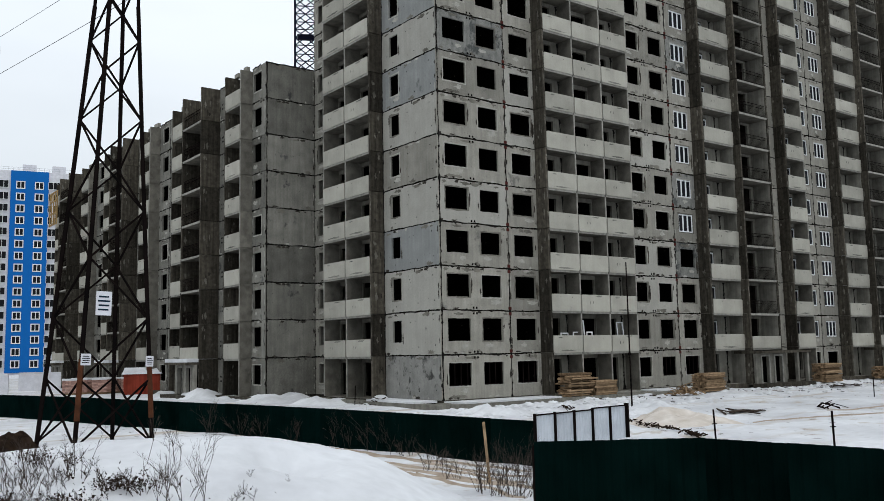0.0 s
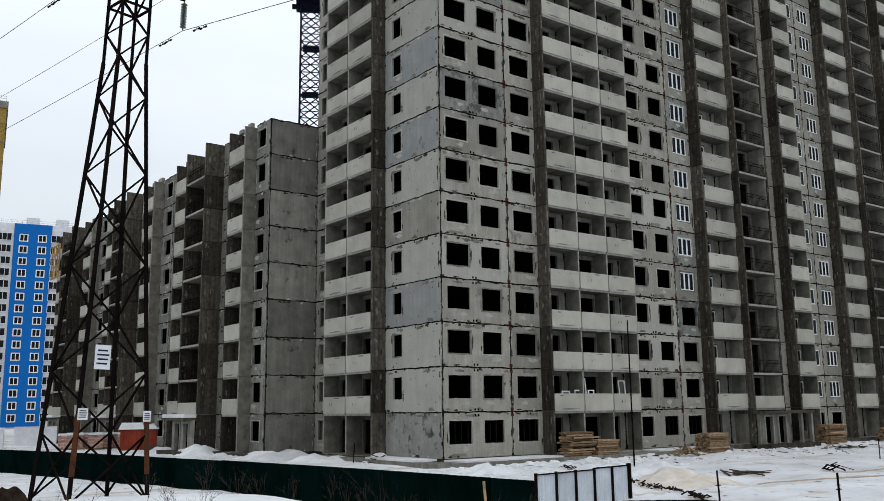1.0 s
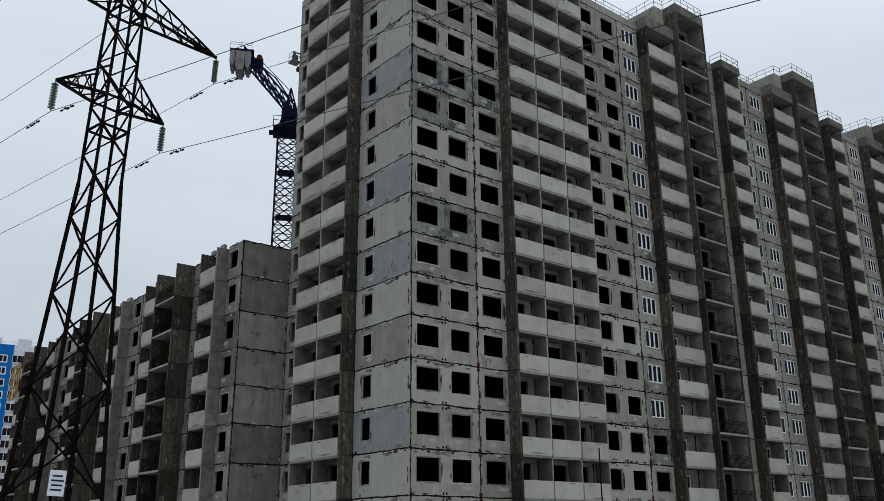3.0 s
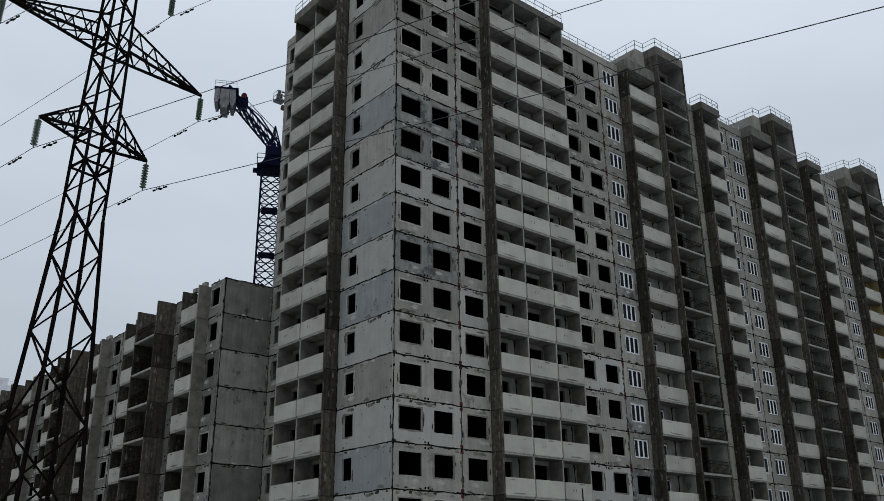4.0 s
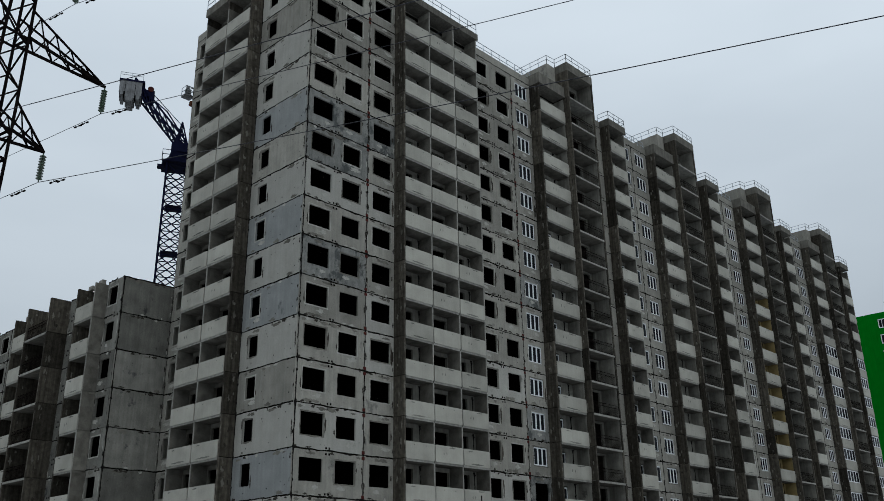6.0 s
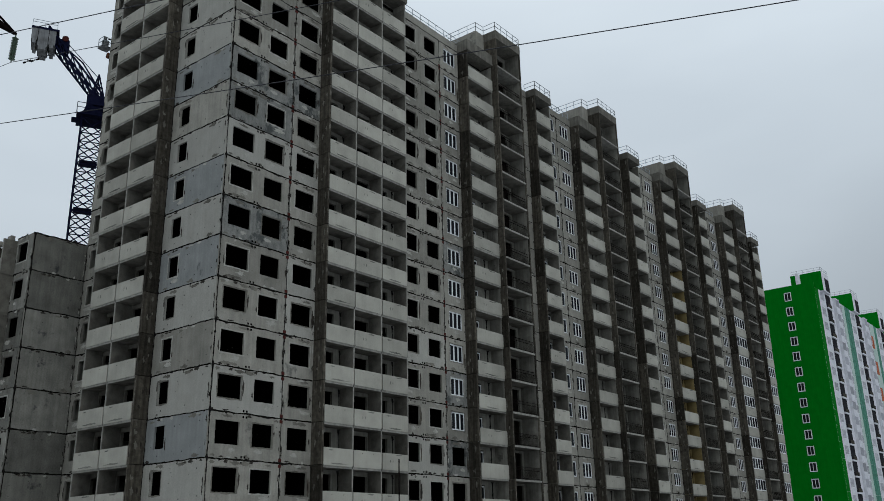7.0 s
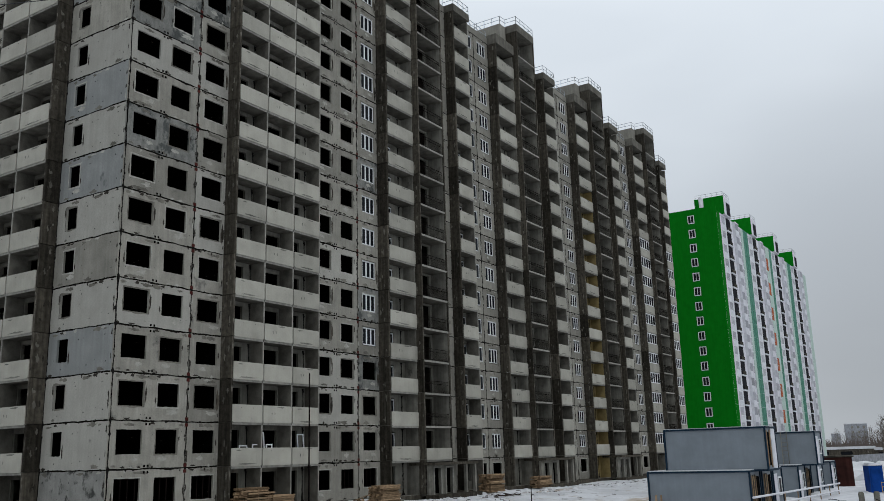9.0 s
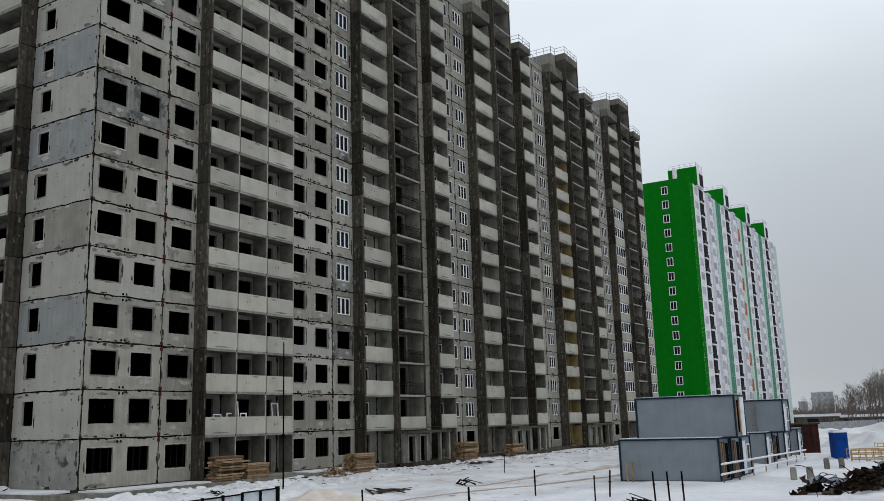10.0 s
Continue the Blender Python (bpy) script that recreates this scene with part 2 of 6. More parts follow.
def ground_material():
    """Snow with brown vehicle tracks and dirty, trampled patches."""
    m = material("site_snow", (0.655, 0.665, 0.685), dark=(0.47, 0.475, 0.495), rough=0.75, scale=0.3, fine=3.0, bump=1.0, spread=0.16)
    n, l = m.node_tree.nodes, m.node_tree.links
    b = n["Principled BSDF"]
    clean = b.inputs["Base Color"].links[0].from_socket
    co = n["Texture Coordinate"]
    sep, away = n.new("ShaderNodeSeparateXYZ"), n.new("ShaderNodeMapRange")
    l.new(co.outputs["Object"], sep.inputs[0])
    l.new(sep.outputs["Y"], away.inputs["Value"])
    away.inputs["From Min"].default_value, away.inputs["From Max"].default_value = -27.5, -24.0
    for scale, at, wide, colour, size in (((0.05, 0.45, 1), 0.57, 0.10, (0.40, 0.33, 0.25), 1.0), ((0.8, 0.8, 0.5), 0.60, 0.08, (0.42, 0.37, 0.31), 1.0),
                                          ((1.6, 1.6, 1), 0.66, 0.03, (0.10, 0.085, 0.07), 1.0)):
        mp, nz, rg, mx = n.new("ShaderNodeMapping"), n.new("ShaderNodeTexNoise"), n.new("ShaderNodeMapRange"), n.new("ShaderNodeMix")
        mp.inputs["Scale"].default_value = scale
        nz.inputs["Scale"].default_value, nz.inputs["Detail"].default_value = size, 7.0
        rg.inputs["From Min"].default_value, rg.inputs["From Max"].default_value = at, at + wide
        rg.inputs["To Max"].default_value = 0.75
        mx.data_type = "RGBA"
        mx.inputs[7].default_value = (*colour, 1)
        l.new(co.outputs["Object"], mp.inputs["Vector"])
        l.new(mp.outputs["Vector"], nz.inputs["Vector"])
        l.new(nz.outputs["Fac"], rg.inputs["Value"])
        by = n.new("ShaderNodeMath")
        by.operation = "MULTIPLY"
        l.new(rg.outputs["Result"], by.inputs[0])
        l.new(away.outputs["Result"], by.inputs[1])
        l.new(by.outputs[0], mx.inputs[0])
        l.new(clean, mx.inputs[6])
        clean = mx.outputs[2]
    l.new(clean, b.inputs["Base Color"])
    return m


SITE = ground_material()


def glass_material():
    m = bpy.data.materials.new("window_glass")
    m.use_nodes = True
    b = m.node_tree.nodes["Principled BSDF"]
    b.inputs["Base Color"].default_value = (0.012, 0.013, 0.015, 1)
    b.inputs["Roughness"].default_value = 0.2
    b.inputs["Specular IOR Level"].default_value = 0.04
    return m


GLASS = glass_material()


# ---- geometry helpers ----
def box(bm, x0, x1, y0, y1, z0, z1):
    v = [bm.verts.new((x, y, z)) for z in (z0, z1) for y in (y0, y1) for x in (x0, x1)]
    for f in ((0, 2, 3, 1), (4, 5, 7, 6), (0, 1, 5, 4), (2, 6, 7, 3), (0, 4, 6, 2), (1, 3, 7, 5)):
        bm.faces.new([v[i] for i in f])


def bar(bm, a, b, w, h=None):
    """A square bar from a to b."""
    a, b = Vector(a), Vector(b)
    d = b - a
    if d.length < 1e-5:
        return
    q = d.to_track_quat("Z", "Y")
    h = h or w
    rings = []
    for p in (a, b):
        rings.append([bm.verts.new(p + q @ Vector((sx * w / 2, sy * h / 2, 0))) for sx, sy in ((-1, -1), (1, -1), (1, 1), (-1, 1))])
    for i in range(4):
        j = (i + 1) % 4
        bm.faces.new((rings[0][i], rings[0][j], rings[1][j], rings[1][i]))
    bm.faces.new(rings[0][::-1])
    bm.faces.new(rings[1])


def rod(bm, a, b, r0, r1=None, sides=6):
    """A round rod, tapered from r0 to r1."""
    a, b = Vector(a), Vector(b)
    r1 = r0 if r1 is None else r1
    q = (b - a).to_track_quat("Z", "Y")
    rings = []
    for p, r in ((a, r0), (b, r1)):
        rings.append([bm.verts.new(p + q @ Vector((r * math.cos(6.2832 * i / sides), r * math.sin(6.2832 * i / sides), 0))) for i in range(sides)])
    for i in range(sides):
        j = (i + 1) % sides
        bm.faces.new((rings[0][i], rings[0][j], rings[1][j], rings[1][i]))
    bm.faces.new(rings[0][::-1])
    bm.faces.new(rings[1])


def holed(bm, u0, u1, y0, y1, z0, z1, holes=()):
    """An upright slab with rectangular openings (u0, u1, z0, z1) cut right through it."""
    us = sorted({u0, u1, *(h[0] for h in holes), *(h[1] for h in holes)})
    zs = sorted({z0, z1, *(h[2] for h in holes), *(h[3] for h in holes)})
    us, zs = [u for u in us if u0 <= u <= u1], [z for z in zs if z0 <= z <= z1]

    def solid(i, j):
        if not (0 <= i < len(us) - 1 and 0 <= j < len(zs) - 1):
            return False
        u, z = (us[i] + us[i + 1]) / 2, (zs[j] + zs[j + 1]) / 2
        return not any(h[0] < u < h[1] and h[2] < z < h[3] for h in holes)

    verts = {}

    def v(i, j, k):
        if (i, j, k) not in verts:
            verts[i, j, k] = bm.verts.new((us[i], (y0, y1)[k], zs[j]))
        return verts[i, j, k]

    for i in range(len(us) - 1):
        for j in range(len(zs) - 1):
            if not solid(i, j):
                continue
            bm.faces.new((v(i, j, 0), v(i + 1, j, 0), v(i + 1, j + 1, 0), v(i, j + 1, 0)))
            bm.faces.new((v(i, j, 1), v(i, j + 1, 1), v(i + 1, j + 1, 1), v(i + 1, j, 1)))
            if not solid(i - 1, j):
                bm.faces.new((v(i, j, 0), v(i, j + 1, 0), v(i, j + 1, 1), v(i, j, 1)))
            if not solid(i + 1, j):
                bm.faces.new((v(i + 1, j, 0), v(i + 1, j, 1), v(i + 1, j + 1, 1), v(i + 1, j + 1, 0)))
            if not solid(i, j - 1):
                bm.faces.new((v(i, j, 0), v(i, j, 1), v(i + 1, j, 1), v(i + 1, j, 0)))
            if not solid(i, j + 1):
                bm.faces.new((v(i, j + 1, 0), v(i + 1, j + 1, 0), v(i + 1, j + 1, 1), v(i, j + 1, 1)))


def mesh_of(build, mat, smooth=False):
    bm = bmesh.new()
    build(bm)
    me = bpy.data.meshes.new("mesh")
    bm.normal_update()
    bm.to_mesh(me)
    bm.free()
    me.materials.append(mat)
    if smooth:
        me.shade_smooth()
    return me


def put(name, me, parent=None, loc=(0, 0, 0), label=""):
    """An object on a mesh that others may share."""
    ob = new(name, me)
    ob.parent = parent
    ob.location = loc
    if label:
        ob["label"] = label
    return ob


def part(name, build, mat, parent=None, loc=(0, 0, 0), label="", smooth=False):
    return put(name, mesh_of(build, mat, smooth), parent, loc, label)


def thing(name, m, label, category, group="", kind=""):
    ob = new(name)
    ob.empty_display_size = 0.2
    ob.matrix_world = m
    return tagged(ob, label, category, group, kind)


# ---- ground ----
H = 2.8  # storey height


def ground_z(x, y):
    """Height of the snow: a level site, a hollow along the fences and the bank on which the camera stands."""
    if abs(x) > 200 or abs(y) > 200:
        return -0.45
    edge = -9.9 if y < -19 else float(np.interp(y, (-19.0, 3.8, 32.7, 90.0), (-9.9, -12.4, -18.7, -28.0)))
    site = 1 / (1 + math.exp(-max(-40.0, min(40.0, (x - edge - 3.5) / 1.1))))
    level = -0.55 + 0.2 / (1 + math.exp(-max(-40.0, min(40.0, (y + 9) / 2.0))))
    z = -1.4 + (level + 1.4) * site
    dx, dy = x - EYE.x, y - EYE.y
    d, az = math.hypot(dx, dy), math.degrees(math.atan2(dx, dy))
    bank = 2.8 / (1 + math.exp(min(40.0, (d - 8.2) / 1.0)))
    crest = float(np.interp(az, (0, 8, 13.6, 16, 20, 25, 28.8, 32, 34.4, 38, 42, 50), (1.2, 1.4, 1.5, 1.6, 1.62, 1.56, 1.35, 1.05, 0.72, 0.2, -1.0, -1.4))) if az > -60 else 1.0
    ridge = (crest + 1.4) * math.exp(-(((d - 17) / (7.5 if d < 17 else 4.0)) ** 2)) if az < 60 else 0.0
    pad = 1.3 * math.exp(-(((x + 23.6) ** 2 + (y + 10.2) ** 2) / 40.0) ** 2)
    z += max(bank, ridge, pad)
    z += 0.10 * noise.noise((x * 0.22, y * 0.22, 0.3)) + 0.05 * noise.noise((x * 0.8, y * 0.8, 1.7))
    z += 0.35 * max(0.0, noise.noise((x * 0.35 + 9, y * 0.35, 4.0)) - 0.2) * (1 if -9 < y < -1 or x > 20 else 0.4)
    z -= 0.8 * math.exp(-(((az - 26.9) / 2.0) ** 2) - ((d - 15.6) / 0.5) ** 2)
    z -= 0.4 * max(0.0, noise.noise((x * 0.55 + 3, y * 0.55, 8.0)) - 0.2) if d < 24 else 0.0
    return z


def build_ground(bm):
    def axis(lo, hi, fine, far):
        out, v = [], lo
        while v <= hi:
            out.append(v)
            v += fine
        step, a, b = fine, lo, hi
        while b < far:
            step *= 1.35
            a, b = a - step, b + step
            out = [a] + out + [b]
        return out

    xs, ys = axis(-45, 60, 0.42, 3000), axis(-50, 24, 0.42, 3000)
    grid = [[bm.verts.new((x, y, ground_z(x, y))) for x in xs] for y in ys]
    for j in range(len(ys) - 1):
        for i in range(len(xs) - 1):
            bm.faces.new((grid[j][i], grid[j][i + 1], grid[j + 1][i + 1], grid[j + 1][i]))


ground = part("ground", build_ground, SITE, smooth=True)
tagged(ground, "trampled snow with muddy tracks over the building site", "ground", kind="structure")


# ---- panel buildings under construction ----
def smear(bm, u, z, wide, high, seed, slot, lift):
    """A thin ragged smear on a panel's face."""
    n, rim = 22, []
    for i in range(n):
        a = 6.2832 * i / n
        r = 0.45 + 1.1 * abs(noise.noise((math.cos(a) * 2.2, math.sin(a) * 2.2, seed * 2.3)))
        rim.append((u + wide / 2 * r * math.cos(a), z + high / 2 * r * math.sin(a)))
    near, far = ([bm.verts.new((p, y, q)) for p, q in rim] for y in (-lift, 0.01))
    mid = bm.verts.new((u, -lift, z))
    for i in range(n):
        j = (i + 1) % n
        for f in (bm.faces.new((mid, near[i], near[j])), bm.faces.new((near[j], near[i], far[i], far[j]))):
            f.material_index = slot


def rim_of(bm, hole, seed, slot=1):
    """Uneven mortar round an opening."""
    a, b, c, d = hole
    rnd = random.Random(seed)
    pts = []
    for p, q in (((a, c), (b, c)), ((b, c), (b, d)), ((b, d), (a, d)), ((a, d), (a, c))):
        n = max(5, int(math.dist(p, q) / 0.12))
        pts += [(p[0] + (q[0] - p[0]) * i / n, p[1] + (q[1] - p[1]) * i / n) for i in range(n)]
    mu, mz = (a + b) / 2, (c + d) / 2
    rings = [[], [], []]
    for i, (u, z) in enumerate(pts):
        w = 0.025 + 0.11 * abs(noise.noise((u * 1.7, z * 1.7, seed * 1.3))) + rnd.uniform(0, 0.03)
        su, sz = (1 if u > mu else -1) if abs(abs(u - mu) - (b - a) / 2) < 1e-4 else 0, (1 if z > mz else -1) if abs(abs(z - mz) - (d - c) / 2) < 1e-4 else 0
        o = (u + su * w, z + sz * w)
        inner = (u - su * rnd.uniform(0, 0.03), z - sz * rnd.uniform(0, 0.03))
        for ring, (x, h), y in ((rings[0], inner, -0.007), (rings[1], o, -0.007), (rings[2], o, 0.01)):
            ring.append(bm.verts.new((x, y, h)))
    m = len(pts)
    for p, q in zip(rings[:-1], rings[1:]):
        for i in range(m):
            j = (i + 1) % m
            bm.faces.new((p[i], p[j], q[j], q[i])).material_index = slot


def wall_panel(u0, u1, holes=(), z0=0.0, z1=H, y0=0.0, t=0.14, gap=0.02, mat=None, rims=True):
    """Three worn versions of one panel: mortar round the openings, smears and grime along the joints."""
    out = []
    for s in range(3):
        rnd = random.Random(int(u0 * 31 + u1 * 7) + s * 101)

        def build(bm):
            holed(bm, u0 + gap, u1 - gap, y0, y0 + t, z0 + gap, z1 - gap, holes)
            for i, h in enumerate(holes):
                if rims:
                    rim_of(bm, h, s * 3 + i + int(u0), (1, 0, 3)[(s + i) % 3])
                if rnd.random() < 0.5:
                    smear(bm, rnd.choice((h[0] - 0.12, h[1] + 0.12)), rnd.uniform(h[2], h[3]), 0.16, rnd.uniform(0.4, 1.1), rnd.random() * 40, 2, 0.0085)
                if rnd.random() < 0.5:
                    smear(bm, rnd.uniform(h[0] + 0.3, h[1] - 0.3), h[2] - 0.3, rnd.uniform(0.5, 1.3), 0.4, rnd.random() * 40, 1, 0.005)
            for k in range(max(2, int((u1 - u0) * 1.1))):
                low = rnd.random() < 0.5
                wide = rnd.uniform(0.15, 0.75)
                u = rnd.uniform(u0 + 0.1 + wide * 0.5, u1 - 0.1 - wide * 0.5)
                smear(bm, u, z0 + 0.12 if low else z1 - 0.13, wide, rnd.uniform(0.12, 0.3), rnd.random() * 40, rnd.choice((1, 2, 2)), 0.0045 + 0.001 * rnd.random())
            for k in range(max(2, int((u1 - u0) * 0.7))):
                wide = rnd.uniform(0.4, 1.5)
                u = rnd.uniform(u0 + 0.1 + min(wide, u1 - u0 - 0.4) * 0.5, u1 - 0.1 - min(wide, u1 - u0 - 0.4) * 0.5)
                smear(bm, u, rnd.choice((z0 + 0.2, z1 - 0.2, z1 - 0.22)), wide * 0.8, rnd.uniform(0.18, 0.42), rnd.random() * 40, 3, 0.0035 + 0.0008 * rnd.random())
            for k in range(int((u1 - u0) * 0.9)):
                smear(bm, rnd.uniform(u0 + 0.3, u1 - 0.3), rnd.uniform(z0 + 0.3, z1 - 0.3), 0.07, 0.07, rnd.random() * 40, 2, 0.004)
            for u in (u0 + 0.1, u1 - 0.1):
                for k in range(3):
                    smear(bm, u, rnd.uniform(z0 + 0.3, z1 - 0.3), rnd.uniform(0.08, 0.2), rnd.uniform(0.2, 0.7), rnd.random() * 40, rnd.choice((1, 2, 2)), 0.0048 + 0.001 * rnd.random())
        me = mesh_of(build, mat or PANEL)
        for m in (MORTAR, GRIME, SLAB):
            me.materials.append(m)
        out.append(me)
    return out


def seam(length, upright=False, seed=0, wide=0.095):
    """A ragged dark joint along u (or up z), a few millimetres proud of the panels."""
    rnd = random.Random(seed)

    def build(bm):
        n, prev = max(4, int(length / 0.11)), None
        for i in range(n + 1):
            a = length * i / n
            drift = 0.5 * wide * noise.noise((a * 1.3, seed * 3.7, 0.5))
            thick = wide * (0.45 + 0.5 * max(0.0, noise.noise((a * 0.9, seed * 5.1, 2.5)) + 0.2))
            if upright:
                thick *= 1 + 1.5 * math.exp(-((min(a, length - a) / 0.16) ** 2))
            lo, hi = drift - thick * rnd.uniform(0.6, 1.0), drift + thick * rnd.uniform(0.6, 1.0)
            if rnd.random() < 0.05:
                hi += wide * rnd.uniform(0.3, 1.0)
            if rnd.random() < 0.05:
                lo -= wide * rnd.uniform(0.3, 1.0)
            ring = [bm.verts.new((h, y, a) if upright else (a, y, h)) for y, h in ((0.05, lo), (-0.005, lo), (-0.005, hi), (0.05, hi))]
            if prev:
                for j in range(4):
                    k = (j + 1) % 4
                    bm.faces.new((prev[j], prev[k], ring[k], ring[j]))
            prev = ring
        bmesh.ops.recalc_face_normals(bm, faces=bm.faces[:])
    return mesh_of(build, JOINT)


def patch(bm, wide, high, seed):
    """A thin smear of mortar with an uneven outline."""
    rim = []
    for i in range(26):
        a = 6.2832 * i / 26
        r = 0.6 + 0.8 * abs(noise.noise((math.cos(a) * 1.6, math.sin(a) * 1.6, seed * 2.3)))
        rim.append((wide / 2 * r * math.cos(a), high / 2 + high / 2 * r * math.sin(a)))
    near = [bm.verts.new((u, -0.006, z)) for u, z in rim]
    far = [bm.verts.new((u, 0.03, z)) for u, z in rim]
    bm.faces.new(near)
    for i in range(26):
        j = (i + 1) % 26
        bm.faces.new((near[j], near[i], far[i], far[j]))


def seams(parent, spans, uprights, storeys):
    """Joints between the panels of a facade."""
    kinds = {s: [seam(s[1] - s[0], seed=i * 7 + int(s[0] * 10)) for i in range(3)] for s in spans}
    stands = [seam(H, True, i, 0.085) for i in range(4)]
    for k in range(1, storeys + 1):
        for s in spans:
            put("joint", kinds[s][(k * 5 + int(s[0])) % 3], parent, (s[0], 0, H * k))
    for k in range(storeys):
        for i, u in enumerate(uprights):
            put("joint", stands[(k * 3 + i) % 4], parent, (u, -0.002, H * k))


def window_meshes(w, h, bars):
    """Frame and pane of a white window, from its lower left corner."""
    def frame_of(bm):
        holes, step = [], (w - 0.05) / bars
        for i in range(bars):
            holes.append((0.1 + i * step, i * step + step - 0.05, 0.1, h - 0.1))
        holed(bm, 0, w, 0.0, 0.07, 0, h, holes)

    return mesh_of(frame_of, WHITE), mesh_of(lambda bm: box(bm, 0.05, w - 0.05, 0.03, 0.045, 0.05, h - 0.05), GLASS)


WINDOWS = {}


def add_window(parent, u, z, w, h, bars=3, y=0.04):
    key = (round(w, 2), round(h, 2), bars)
    if key not in WINDOWS:
        WINDOWS[key] = window_meshes(w, h, bars)
    win = put("window", WINDOWS[key][0], parent, (u, y, z), "white plastic window frame")
    put("pane", WINDOWS[key][1], win)


GRILLE = mesh_of(lambda bm: [bar(bm, (u, 0, 0), (u, 0, 1.45), 0.06) for u in (0.05, 0.55, 1.05, 1.57)] + [bar(bm, (0, 0, z), (1.62, 0, z), 0.05) for z in (0.05, 1.4)], STEEL)


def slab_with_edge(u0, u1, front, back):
    """A floor slab painted dark beneath for shade, paler at the lit front edge."""
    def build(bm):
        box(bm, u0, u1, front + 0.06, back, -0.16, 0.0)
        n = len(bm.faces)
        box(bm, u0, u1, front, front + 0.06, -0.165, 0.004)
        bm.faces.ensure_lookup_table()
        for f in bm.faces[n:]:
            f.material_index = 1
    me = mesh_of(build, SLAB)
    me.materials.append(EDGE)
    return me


def balcony_panels(u0, u1, front):
    """Three versions of a parapet with clipped corners: two fixing holes, a stained foot, a blotched rim."""
    out = []
    for s in range(3):
        def build(bm):
            a, b, c, lo, hi = u0 + 0.02, u1 - 0.02, 0.07, -0.02, 1.14
            rim = [(a + c, lo), (b - c, lo), (b, lo + c), (b, hi - c), (b - c, hi), (a + c, hi), (a, hi - c), (a, lo + c)]
            near = [bm.verts.new((u, front - 0.05, z)) for u, z in rim]
            far = [bm.verts.new((u, front + 0.07, z)) for u, z in rim]
            bm.faces.new(near)
            bm.faces.new(far[::-1])
            for i in range(8):
                j = (i + 1) % 8
                bm.faces.new((near[j], near[i], far[i], far[j]))
            marks = bmesh.new()
            w = u1 - u0
            if s == 0:
                for u in (u0 + w * 0.3, u0 + w * 0.7):
                    smear(marks, u, 0.93, 0.07, 0.07, u, 2, 0.004)
            elif s == 1:
                smear(marks, u0 + w * 0.5, 0.12, w * 0.75, 0.16, u0 + 3, 1, 0.004)
                smear(marks, u0 + w * 0.25, 0.99, w * 0.2, 0.12, u0 + 5, 1, 0.004)
            else:
                smear(marks, u0 + w * 0.62, 1.04, w * 0.35, 0.14, u0 + 7, 1, 0.004)
                smear(marks, u0 + w * 0.3, 0.6, 0.12, 0.3, u0 + 9, 1, 0.004)
                smear(marks, u0 + w * 0.4, 0.6, 0.1, 0.26, u0 + 11, 1, 0.004)
            for f in marks.faces:
                g = bm.faces.new([bm.verts.new((v.co.x, v.co.y + front - 0.05, v.co.z)) for v in f.verts])
                g.material_index = f.material_index
            marks.free()
        me = mesh_of(build, SMOOTH)
        me.materials.append(DAMP)
        me.materials.append(GRIME)
        out.append(me)
    return out


def loggia_kit(u0, u1, front=-1.0, holes=(), mat=None):
    """Meshes of one storey of a loggia bay: slab, parapets, back wall; holes run from the bay's own edge."""
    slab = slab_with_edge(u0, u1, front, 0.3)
    back = mesh_of(lambda bm: holed(bm, u0, u1, 0.3, 0.5, 0.0, H - 0.16, [(u0 + p, u0 + q, lo, 2.35) for p, q, lo in holes]), mat or BACK)
    return slab, balcony_panels(u0, u1, front), back


def side_wall(u, front, t=0.2, back=0.3):
    """Three worn versions of a dark cross wall, with pale scrapes and black runs on its edge and both faces."""
    out = []
    for s in range(3):
        rnd = random.Random(int(u * 13) + s * 57 + 3)

        def build(bm):
            box(bm, u - t / 2, u + t / 2, front, back, 0.022, H - 0.022)
            reach = min(0.9, back - front)
            places = [lambda c: (u + c.x, front + c.y, c.z), lambda c: (u - t / 2 + c.y, front + 0.5 - c.x, c.z), lambda c: (u + t / 2 - c.y, front + 0.5 + c.x, c.z)]
            for j, place in enumerate(places):
                marks = bmesh.new()
                for i in range(4):
                    half = t * 0.22 if j == 0 else reach * 0.36
                    slot = rnd.choice((1, 2, 2) if s == 0 else (1, 1, 2))
                    smear(marks, rnd.uniform(-half, half), rnd.uniform(0.3, H - 0.3), rnd.uniform(0.4, 1.0) * t * 0.6 if j == 0 else rnd.uniform(0.08, 0.3), rnd.uniform(0.2, 0.8), rnd.random() * 60, slot, 0.004 + 0.0006 * i)
                for f in marks.faces:
                    bm.faces.new([bm.verts.new(place(v.co)) for v in f.verts]).material_index = f.material_index
                marks.free()
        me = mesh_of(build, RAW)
        me.materials.append(SLAB)
        me.materials.append(GRIME)
        out.append(me)
    return out


def thin_wall(u, front, t=0.1, back=0.3, mat=None):
    # Dark faces and a pale nose paint shade and a lit edge.
    def build(bm):
        box(bm, u - t / 2, u + t / 2, front + 0.05, back, 0.0, H - 0.16)
        n = len(bm.faces)
        box(bm, u - t / 2, u + t / 2, front, front + 0.05, 0.0, H - 0.16)
        bm.faces.ensure_lookup_table()
        for f in bm.faces[n:]:
            f.material_index = 1
    me = mesh_of(build, mat or SLAB)
    me.materials.append(mat or EDGE)
    return me


def liner(u, y0, y1, top=H - 0.16):
    """Pale inner face of a loggia or stair bay on its dark cross wall."""
    return mesh_of(lambda bm: box(bm, u - 0.025, u, y0, y1, 0.0, top), BACK)


